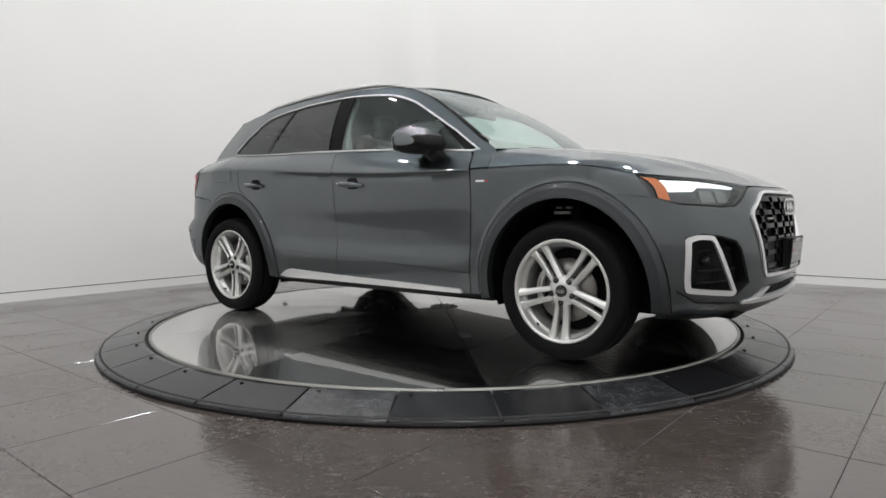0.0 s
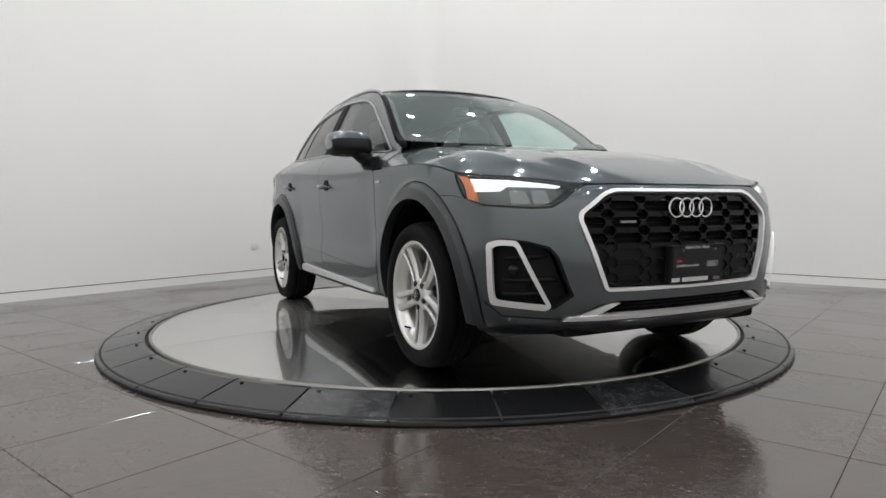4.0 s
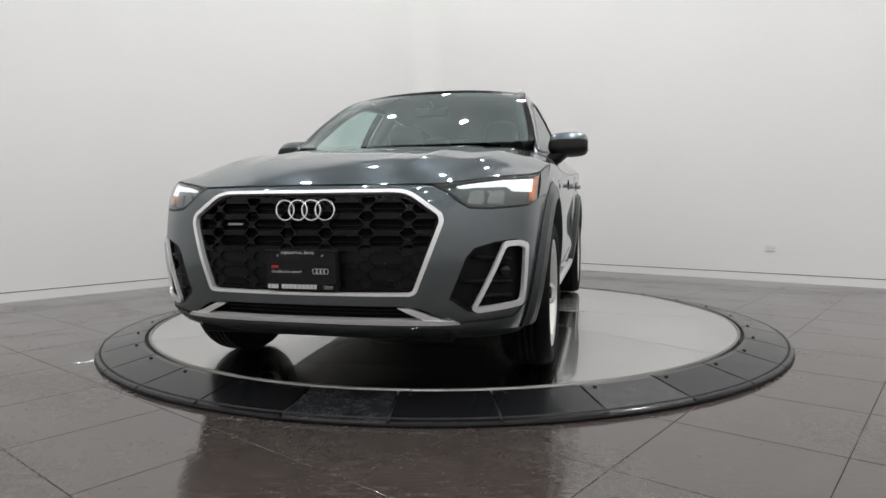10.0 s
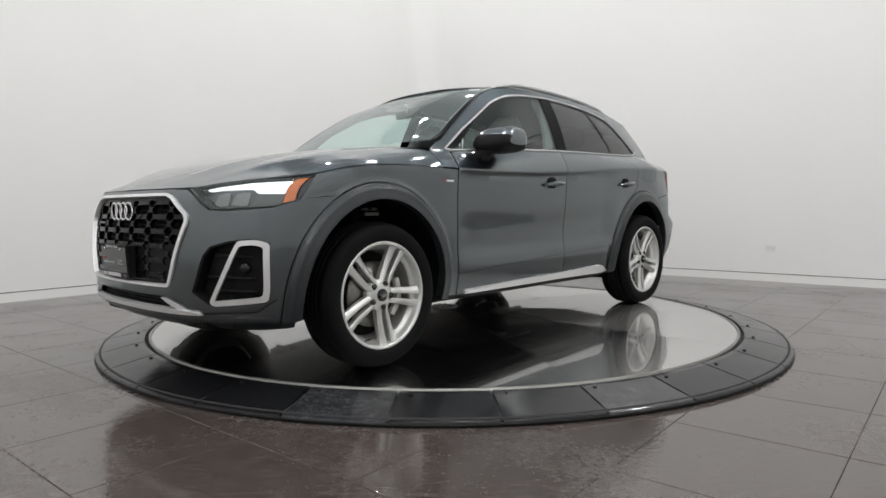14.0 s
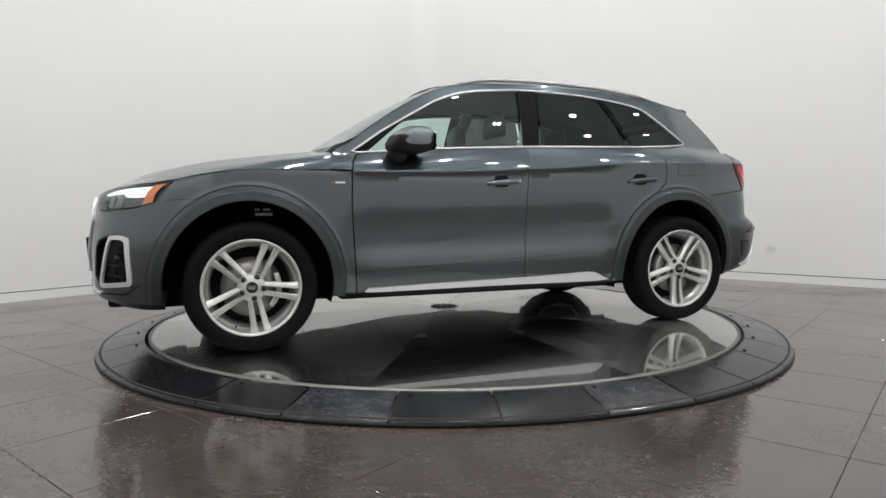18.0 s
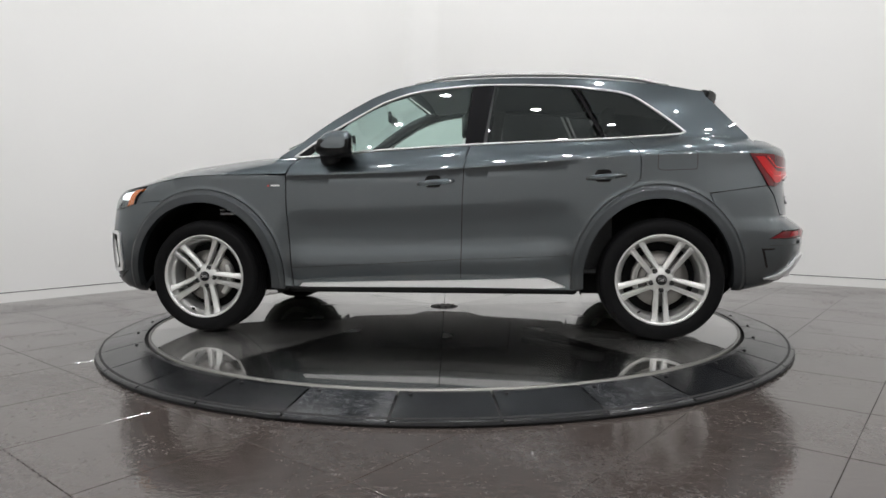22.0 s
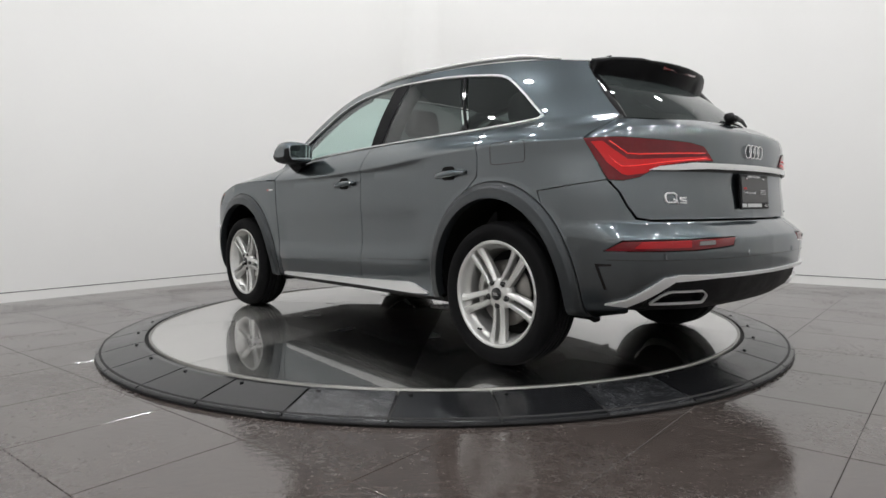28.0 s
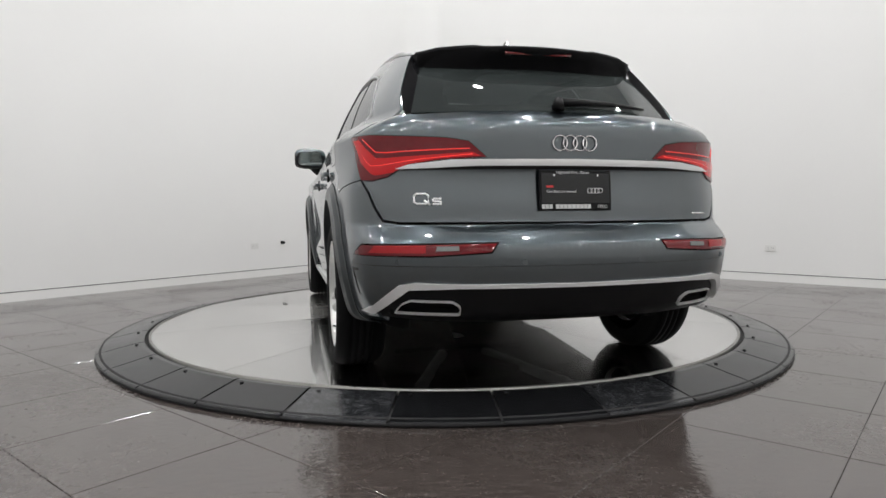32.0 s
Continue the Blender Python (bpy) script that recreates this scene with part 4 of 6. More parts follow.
corner = [corner[0].lerp(corner[3], 0.35), corner[1].lerp(corner[2], 0.35), corner[1].lerp(corner[2], 0.8), corner[0].lerp(corner[3], 0.8)]
V = [q + Vector((0.002, 0, 0.003)) for q in corner] + [q + Vector((0.0005, 0, 0.001)) for q in corner]
mesh_part("windscreen_label", V, [(0, 1, 2, 3), (4, 7, 6, 5), (0, 4, 5, 1), (1, 5, 6, 2), (2, 6, 7, 3), (3, 7, 4, 0)], PLASTICWHITE, car, "small white label on the windscreen", smooth=False)
V, F = [], []
cowl = [arch_row((1.06, 1.150), Vector((0.97, 0.74, 1.06))), arch_row((1.0, 1.150), Vector((0.85, 0.72, 1.10)))]
sheet(cowl, BLACKPL, "cowl_panel", "black plastic cowl under the windscreen")

# roof rails
pts = [(x, side_y(x, roof_edge_z(x)) - 0.045, roof_edge_z(x) + 0.010 + 0.018 * smooth(0.10, -0.12, x) * smooth(-1.50, -1.28, x)) for x in [0.10 - 0.08 * i for i in range(21)]]
both("roof_rail", tube(pts, [0.008 + 0.006 * smooth(0, 3, min(i, 20 - i)) for i in range(21)], 8), TRIMSILVER, "satin silver roof rail")

# ---- front end ----
grille_out = fr(("y", 0.0, 0.868), ("y", 0.385, 0.868), ("y", 0.432, 0.855), ("y", 0.548, 0.775), ("y", 0.556, 0.742), ("y", 0.452, 0.462), ("y", 0.432, 0.453), ("y", 0.0, 0.451))
half = grille_out
full_g = half[:-1] + [half[-1]] + [(-u, z) for u, z in half[-2:0:-1]]
full_g = rounded(full_g, 0.02, 3)
hl_out = fr(("x", 1.815, 0.942), ("x", 1.90, 0.932), ("y", 0.775, 0.922), ("y", 0.64, 0.904), ("y", 0.507, 0.888), ("y", 0.548, 0.866), ("y", 0.598, 0.828), ("y", 0.648, 0.799), ("y", 0.722, 0.795), ("x", 2.00, 0.808), ("x", 1.905, 0.832))
fog_out = fr(("x", 2.022, 0.650), ("y", 0.826, 0.666), ("y", 0.772, 0.662), ("y", 0.653, 0.397), ("y", 0.671, 0.381), ("y", 0.830, 0.399), ("x", 2.018, 0.45))
pocket = fr(("x", 2.024, 0.650), ("y", 0.815, 0.668), ("y", 0.742, 0.658), ("y", 0.668, 0.634), ("y", 0.640, 0.598), ("y", 0.578, 0.440), ("y", 0.645, 0.388), ("y", 0.828, 0.397), ("x", 2.020, 0.45))
lower = fr(("y", 0.0, 0.411), ("y", 0.385, 0.411), ("y", 0.467, 0.402), ("y", 0.585, 0.341), ("y", 0.50, 0.330), ("y", 0.0, 0.330))
lower_full = lower + [(-u, z) for u, z in lower[-2:0:-1]]
f_arch_front = arch_curve(FX, TRIM, 0.3, radians(-9), radians(60.5))
bumper_half = fr(("y", 0.0, 0.888), ("y", 0.40, 0.887), ("y", 0.50, 0.884), ("y", 0.545, 0.862), ("y", 0.596, 0.823), ("y", 0.645, 0.793), ("y", 0.722, 0.789), ("x", 2.00, 0.802), ("x", 1.895, 0.833), ("x", 1.78, 0.849)) + [fu("x", x, z) for x, z in f_arch_front[::-1]] + fr(("x", 1.90, 0.288), ("x", 2.02, 0.284), ("y", 0.70, 0.285), ("y", 0.585, 0.318), ("y", 0.0, 0.318))
bumper_full = bumper_half + [(-u, z) for u, z in bumper_half[-2:0:-1]]
mir = lambda P: [(-u, z) for u, z in P]
VF = patch(bumper_full, wrap_front, 0.045, holes=[full_g, inset(pocket, -0.004), mir(inset(pocket, -0.004)), lower_full], depth=0.03, centre=(1.2, 0, 0.6), edge_step=0.025)
bumper = mesh_part("front_bumper", *VF, PAINT, car)


def sunk(fn, d):
    return lambda u, z: tuple(Vector(fn(u, z)) + Vector((d, 0, 0)))


frame_in = [(u * 0.988, z) for u, z in inset(full_g, 0.0125)]
mesh_part("grille_frame", *patch(full_g, wrap_front, 0.03, holes=[frame_in], depth=0.03, lift=0.010, centre=(1.2, 0, 0.6), edge_step=0.02), SILVER, car, "satin silver grille frame")
grille = mesh_part("grille", *patch(inset(full_g, 0.015), sunk(wrap_front, -0.045), 0.06, depth=0.0, centre=(1.2, 0, 0.6)), UNDER, car, "black honeycomb grille")
# honeycomb plate: small hexagons in columns, long ones between
gin = inset(full_g, 0.020)
cells = []


def hexagon(u, z, w, h, f):
    return [(u - w / 2, z), (u - f / 2, z + h / 2), (u + f / 2, z + h / 2), (u + w / 2, z), (u + f / 2, z - h / 2), (u - f / 2, z - h / 2)]


def clipped(poly):
    """A cell cut by the grille's rim, or nothing where too little is left."""
    P = [q for q in dense(poly, 0.004) if inside(q, gin_small)]
    if len(P) < 12:
        return None
    us = [q[0] for q in P]
    if max(us) - min(us) < 0.025:
        return None
    return inset(P, 0.0) if len(P) > 0.98 * len(dense(poly, 0.004)) else P


gin_small = inset(full_g, 0.027)
PITCH, ROW = 0.169, 0.0655
for r in range(-1, 7):
    for c in range(-5, 5):
        u, z = (c + 0.5) * PITCH, 0.830 - r * ROW
        for poly in (hexagon(u, z, 0.066, 0.040, 0.032), hexagon(u + PITCH / 2, z - ROW / 2, 0.148, 0.044, 0.112)):
            k = clipped(poly)
            if k:
                cells.append(k)
mesh_part("grille_mesh", *patch(gin, sunk(wrap_front, -0.010), 0.05, holes=cells, depth=0.022, centre=(1.2, 0, 0.6), edge_step=0.03), GRILLEBLACK, grille, "black honeycomb plate")
low_poly = [fu("y", y, z) for y, z in ((-0.525, 0.640), (0.525, 0.640), (0.44, 0.47), (-0.44, 0.47))]
mesh_part("grille_blank", *patch(low_poly, sunk(wrap_front, -0.017), 0.05, depth=0.01, centre=(1.2, 0, 0.6)), BLACKPL, grille, "closed lower grille panel")
for k in range(9):
    pts = [Vector(wrap_front(-0.5 + 0.1 * i, 0.66 + 0.022 * k)) + Vector((-0.038, 0, 0)) for i in range(11)]
    mesh_part("shutter_slat", *tube(pts, 0.004, 5), BLACKPL, grille)
bar_ = [fu("y", y, z) for y, z in ((-0.366, 0.739), (-0.292, 0.739), (-0.292, 0.730), (-0.366, 0.730))]
mesh_part("grille_badge", *patch(bar_, sunk(wrap_front, -0.004), 0.03, depth=0.008, centre=(1.2, 0, 0.6)), LAMPGREY, grille, "small silver script bar")


def rings(name, centre, r, tr, mat, parent, sgn=1, gap=1.44, curve=None):
    """Four linked plain rings."""
    V, F = [], []
    for k in range(4):
        cy = (k - 1.5) * r * gap
        v, f = [], []
        for i in range(28):
            a = 2 * math.pi * i / 28
            for j in range(6):
                b = 2 * math.pi * j / 6
                rr_ = r + tr * math.cos(b)
                yy, zz = cy + rr_ * math.cos(a), rr_ * math.sin(a)
                v.append(Vector((centre[0] + sgn * (tr * 0.8 * math.sin(b) - 0.25 * yy * yy), centre[1] + yy, centre[2] + zz)))
        for i in range(28):
            for j in range(6):
                f.append((i * 6 + j, ((i + 1) % 28) * 6 + j, ((i + 1) % 28) * 6 + (j + 1) % 6, i * 6 + (j + 1) % 6))
        V, F = joined((V, F), (v, f))
    return mesh_part(name, V, F, mat, parent, "four linked chrome rings")


rings("front_emblem", (2.303, 0.0, 0.790), 0.0400, 0.0048, CHROME, car)

# lamps, front corners, lower blade for both sides
for s in (1, -1):
    M = (lambda VF: VF) if s > 0 else mirrored
    body = mesh_part("headlight", *M(patch(inset(hl_out, 0.002), sunk(wrap_front, -0.055), 0.04, depth=0.0, centre=(1.2, 0, 0.6))), LAMPDARK, car, "clear headlight, daytime light on")
    amber = fr(("x", 1.828, 0.934), ("x", 1.895, 0.926), ("x", 1.955, 0.85), ("x", 1.97, 0.815), ("x", 1.915, 0.834))
    mesh_part("indicator", *M(patch(amber, sunk(wrap_front, -0.008), 0.03, depth=0.03, centre=(1.2, 0, 0.6))), ORANGE, body, "amber side indicator")
    drl = fr(("x", 1.925, 0.916), ("y", 0.76, 0.907), ("y", 0.64, 0.890), ("y", 0.590, 0.880), ("y", 0.605, 0.874), ("y", 0.66, 0.879), ("y", 0.72, 0.882), ("y", 0.775, 0.884), ("y", 0.80, 0.864), ("x", 1.967, 0.862))
    mesh_part("daytime_light", *M(patch(drl, sunk(wrap_front, -0.022), 0.03, depth=0.01, centre=(1.2, 0, 0.6))), DRL, body, "white glowing daytime light bar")
    for ya, yb_ in ((0.628, 0.690), (0.700, 0.765)):
        cell = [fu("y", ya, 0.812), fu("y", yb_, 0.810), fu("y", yb_, 0.868), fu("y", ya + 0.012, 0.862)]
        mesh_part("projector", *M(patch(rounded(cell, 0.012, 3), sunk(wrap_front, -0.040), 0.03, depth=0.012, centre=(1.2, 0, 0.6))), LAMPGREY, body, "grey square projector lens")
    ln = mesh_part("lens", *M(patch(hl_out, wrap_front, 0.03, depth=0.004, centre=(1.2, 0, 0.6), edge_step=0.02)), LENS, body, "clear lamp cover")
    edge = inset(hl_out, -0.004)
    mesh_part("lamp_gasket", *M(patch(edge, sunk(wrap_front, -0.002), 0.03, holes=[inset(hl_out, 0.004)], depth=0.03, centre=(1.2, 0, 0.6), edge_step=0.02)), BLACKPL, body)
    pk = mesh_part("bumper_intake", *M(patch(inset(pocket, -0.006), sunk(wrap_front, -0.055), 0.05, depth=0.0, centre=(1.2, 0, 0.6))), BLACKPL, car, "black side intake with ribs")
    mesh_part("intake_wall", *M(patch(inset(pocket, -0.004), sunk(wrap_front, -0.004), 0.05, holes=[inset(pocket, 0.004)], depth=0.055, centre=(1.2, 0, 0.6))), BLACKPL, pk)
    for za, zb_, ya, yb_ in ((0.600, 0.588, 0.655, 0.795), (0.505, 0.497, 0.612, 0.795), (0.445, 0.44, 0.66, 0.795)):
        pts = [Vector(wrap_front(*fu("y", ya + (yb_ - ya) * k / 5, za + (zb_ - za) * k / 5))) + Vector((-0.040, 0, 0)) for k in range(6)]
        mesh_part("intake_rib", *M(tube(pts, 0.008, 6)), BLACKPL, pk)
    P = Vector(wrap_front(*fu("y", 0.775, 0.545)))
    v, f = revolve([(0.0, 0.006), (0.016, 0.004), (0.022, 0.0), (0.024, -0.02)], 16, "z")
    q_ = Vector((0, 0, 1)).rotation_difference(Vector((0.9, 0.4, 0))).to_matrix()
    mesh_part("parking_sensor", *M(([P + Vector((-0.02, 0, 0)) + q_ @ Vector(q) for q in v], f)), GLOSSBLACK, pk)
    mesh_part("intake_frame", *M(patch(rounded(fog_out, 0.018, 4), wrap_front, 0.03, holes=[rounded([(u - 0.004, z) for u, z in inset(fog_out, 0.022)], 0.014, 4)], depth=0.014, lift=0.010, centre=(1.2, 0, 0.6), edge_step=0.015)), SILVER, car, "satin silver bumper frame")
    fin = fr(("y", 0.578, 0.346), ("y", 0.500, 0.349), ("y", 0.445, 0.372), ("y", 0.378, 0.405), ("y", 0.425, 0.404), ("y", 0.515, 0.368))
    mesh_part("lower_fin", *M(patch(fin, wrap_front, 0.03, depth=0.02, lift=0.006, centre=(1.2, 0, 0.6))), SILVER, car, "satin silver fin in the lower intake")
ledge = fr(("x", 1.985, 0.402), ("x", 2.03, 0.375), ("y", 0.80, 0.352), ("y", 0.70, 0.346), ("y", 0.61, 0.343))
for M in (lambda VF: VF, mirrored):
    mesh_part("bumper_ledge", *M(tube([Vector(wrap_front(*q)) + Vector((0.001, 0.001, 0)) for q in dense(ledge, 0.03, False)], 0.0035, 5)), BLACKPL, bumper, "dark ledge line under the side intake")
lg = mesh_part("lower_grille", *patch(lower_full, sunk(wrap_front, -0.06), 0.08, depth=0.0, centre=(1.2, 0, 0.6)), UNDER, car, "black slatted lower grille")
for k in range(4):
    pts = [Vector(wrap_front(-0.40 + 0.08 * i, 0.345 + 0.016 * k)) + Vector((-0.035, 0, 0)) for i in range(11)]
    mesh_part("slat", *tube(pts, 0.004, 5), BLACKPL, lg)
blade_f = fr(("y", 0.0, 0.358), ("y", 0.49, 0.358), ("y", 0.585, 0.353), ("y", 0.61, 0.340), ("y", 0.52, 0.339), ("y", 0.0, 0.341))
bf = blade_f + [(-u, z) for u, z in blade_f[-2:0:-1]]
mesh_part("front_blade", *patch(bf, wrap_front, 0.04, depth=0.03, lift=0.012, centre=(1.2, 0, 0.6)), SILVER, car, "satin silver front blade")
chin = fr(("y", 0.0, 0.340), ("y", 0.58, 0.338), ("y", 0.72, 0.29), ("x", 2.0, 0.288), ("x", 1.88, 0.30), ("x", 1.88, 0.262), ("x", 2.0, 0.255), ("y", 0.60, 0.262), ("y", 0.0, 0.268))
ch = chin + [(-u, z) for u, z in chin[-2:0:-1]]
mesh_part("front_lip", *patch(ch, sunk(wrap_front, -0.004), 0.05, depth=0.12, centre=(1.2, 0, 0.9)), SATINGREY, car, "dark grey lower lip")

# number plate panels with dealer inserts


def dealer_plate(name, at, tilt, sgn, parent):
    """Black dealer plate; sgn +1 looks forward. Local: w across, h up."""
    root = new(name)
    root.parent = parent
    tagged(root, "black dealer plate with white and red print")
    root.matrix_basis = Matrix.Translation(at) @ pose(0, 0, 0, 90 - tilt, 0, 90 * sgn)
    bm = bmesh.new()
    box(bm, -0.157, 0.157, -0.081, 0.081, -0.006, 0.004, 0.003)
    part("plate_frame", bm, BLACKPL, root)
    bm = bmesh.new()
    box(bm, -0.148, 0.148, -0.052, 0.068, 0.004, 0.006)
    part("plate_face", bm, GLOSSBLACK, root)

    def bars(nm, spans, y, h, mat):
        bm = bmesh.new()
        for a, b in spans:
            box(bm, a, b, y, y + h, 0.0042, 0.0076)
        part(nm, bm, mat, root)

    bars("print", [(-0.148, -0.136), (-0.133, -0.119), (-0.116, -0.104), (-0.088, -0.074), (-0.071, -0.057), (-0.054, -0.040), (-0.037, -0.021), (-0.018, -0.003), (0.000, 0.014), (0.017, 0.031), (0.034, 0.048), (0.051, 0.063)], -0.074, 0.017, WHITEINK)
    bars("print", [(-0.128, -0.098)], 0.010, 0.009, REDINK)
    for k in range(4):
        for yc, xc, r in ((-0.002, 0.060 + 0.0155 * k, 0.0115), (-0.066, 0.100 + 0.0095 * k, 0.0065)):
            v, f = [], []
            for i in range(18):
                a = 2 * math.pi * i / 18
                for q in (r, r * 0.8):
                    v.append((xc + q * math.cos(a), yc + q * math.sin(a), 0.008))
            for i in range(18):
                j = (i + 1) % 18
                f.append((i * 2, j * 2, j * 2 + 1, i * 2 + 1))
            mesh_part("printed_ring", v, f, WHITEINK, root, smooth=False)
    for words, size, at_ in (("Certified pre-owned", 0.0155, (-0.128, -0.010, 0.0072)), ("Highland Park, Illinois", 0.0165, (-0.084, 0.066, 0.0072))):
        cu = bpy.data.curves.new("print", "FONT")
        cu.body, cu.size, cu.extrude = words, size, 0.0004
        tmp = new("print", cu)
        me = bpy.data.meshes.new_from_object(tmp.evaluated_get(bpy.context.evaluated_depsgraph_get()))
        bpy.data.objects.remove(tmp)
        me.materials.clear()
        me.materials.append(WHITEINK)
        o = new("print", me)
        o.parent = root
        o.location = at_
    for x in (-0.095, 0.095):
        bm = bmesh.new()
        bmesh.ops.create_cone(bm, cap_ends=True, segments=10, radius1=0.005, radius2=0.004, depth=0.004, matrix=Matrix.Translation((x, 0.060, 0.008)))
        part("screw", bm, CHROME, root)
    return root


dealer_plate("front_plate", (2.338, 0.0, 0.553), -4, 1, car)
bm = bmesh.new()
box(bm, 2.30, 2.333, -0.15, 0.15, 0.48, 0.63, 0.004)
part("plate_holder", bm, BLACKPL, car)

# ---- rear end ----
CR = (-1.2, 0, 0.7)
gate_edge = rr(("y", 0.0, 0.736), ("y", 0.70, 0.738), ("y", 0.755, 0.748), ("y", 0.785, 0.80), ("y", 0.805, 0.86), ("x", -1.995, 0.912))
lamp = rr(("x", -1.884, 1.094), ("x", -2.02, 1.092), ("y", 0.70, 1.082), ("y", 0.52, 1.070), ("y", 0.435, 1.056), ("y", 0.368, 0.996), ("y", 0.55, 0.984), ("y", 0.675, 0.962), ("y", 0.735, 0.922), ("y", 0.79, 0.908), ("x", -1.995, 0.912), ("x", -1.938, 1.003))
lamp_low = rr(("y", 0.79, 0.908), ("y", 0.735, 0.922), ("y", 0.675, 0.962), ("y", 0.55, 0.984), ("y", 0.368, 0.996), ("y", 0.435, 1.056), ("y", 0.52, 1.070), ("y", 0.70, 1.082), ("x", -2.02, 1.092), ("x", -1.892, 1.097))
gate_half = gate_edge + lamp_low + rr(("x", -1.935, 1.160), ("x", -1.96, 1.190), ("y", 0.60, 1.180), ("y", 0.35, 1.190), ("y", 0.0, 1.194))
gate_full = gate_half + [(-u, z) for u, z in gate_half[-2:0:-1]]
gate = mesh_part("tailgate", *patch(inset(gate_full, G), wrap_rear, 0.03, depth=0.02, centre=CR, edge_step=0.02, lines=[[(-0.85, z), (0.85, z)] for z in (0.752, 0.77, 1.120, 1.135, 1.142, 1.15, 1.168, 1.184)]), PAINT, car)
r_arch_r = arch_curve(RX, TRIM, 0.3, radians(128), radians(188))
rb_half = rr(("y", 0.0, 0.730), ("y", 0.70, 0.732), ("y", 0.76, 0.742), ("y", 0.79, 0.80), ("y", 0.81, 0.86), ("x", -1.990, 0.912), ("x", -1.66, 0.870)) + [fu("x", x, z, True) for x, z in r_arch_r] + rr(("x", -1.90, 0.30), ("x", -2.02, 0.325), ("y", 0.80, 0.385), ("y", 0.70, 0.490), ("y", 0.50, 0.495), ("y", 0.0, 0.490))
rb_full = rb_half + [(-u, z) for u, z in rb_half[-2:0:-1]]
refl = rr(("y", 0.868, 0.606), ("y", 0.845, 0.655), ("y", 0.345, 0.664), ("y", 0.375, 0.620), ("y", 0.60, 0.606))
rbump = mesh_part("rear_bumper", *patch(inset(rb_full, G), wrap_rear, 0.03, holes=[refl, mir(refl)], depth=0.02, centre=CR, edge_step=0.02, lines=[[(-1.0, z), (1.0, z)] for z in (0.52, 0.655, 0.664, 0.682, 0.70, 0.718)]), PAINT, car)
V, F = tube([Vector(wrap_rear(u, 0.570)) + Vector((-0.0005, 0, 0)) for u in np.linspace(-1.02, 1.02, 60)], 0.0010, 4)
mesh_part("bumper_seam", V, F, BLACKPL, rbump)
dif_half = rr(("y", 0.0, 0.486), ("y", 0.50, 0.491), ("y", 0.70, 0.486), ("y", 0.795, 0.383), ("y", 0.78, 0.355), ("y", 0.40, 0.335), ("y", 0.0, 0.335))
dif = dif_half + [(-u, z) for u, z in dif_half[-2:0:-1]]
ex = rr(("y", 0.720, 0.378), ("y", 0.700, 0.414), ("y", 0.672, 0.430), ("y", 0.520, 0.428), ("y", 0.488, 0.408), ("y", 0.484, 0.376))
mesh_part("rear_diffuser", *patch(dif, sunk(wrap_rear, 0.015), 0.05, holes=[inset(ex, 0.004), mir(inset(ex, 0.004))], depth=0.08, centre=(-1.2, 0, 0.9)), BLACKPL, car, "black rear diffuser")
blade_r = rr(("y", 0.0, 0.499), ("y", 0.50, 0.503), ("y", 0.655, 0.507), ("y", 0.715, 0.495), ("y", 0.80, 0.400), ("y", 0.825, 0.376), ("y", 0.785, 0.372), ("y", 0.745, 0.415), ("y", 0.675, 0.480), ("y", 0.50, 0.488), ("y", 0.0, 0.486))
br = blade_r + [(-u, z) for u, z in blade_r[-2:0:-1]]
mesh_part("rear_blade", *patch(br, wrap_rear, 0.03, depth=0.034, lift=0.014, centre=CR, edge_step=0.02), SILVER, car, "satin silver diffuser blade")
strip_h = rr(("y", 0.0, 0.989), ("y", 0.50, 0.985), ("y", 0.66, 0.968), ("y", 0.705, 0.952), ("y", 0.60, 0.953), ("y", 0.40, 0.962), ("y", 0.0, 0.964))
st = strip_h + [(-u, z) for u, z in strip_h[-2:0:-1]]
mesh_part("tail_strip", *patch(st, wrap_rear, 0.03, depth=0.025, lift=0.014, centre=CR, edge_step=0.02), SILVER, gate, "bright silver strip across the tailgate")
# thin black strip that paints the shade below the silver strip
shade_h = rr(("y", 0.0, 0.966), ("y", 0.66, 0.955), ("y", 0.69, 0.945), ("y", 0.0, 0.948))
sh = shade_h + [(-u, z) for u, z in shade_h[-2:0:-1]]
mesh_part("handle_recess", *patch(sh, wrap_rear, 0.04, depth=0.01, lift=0.003, centre=CR), BLACKPL, gate)
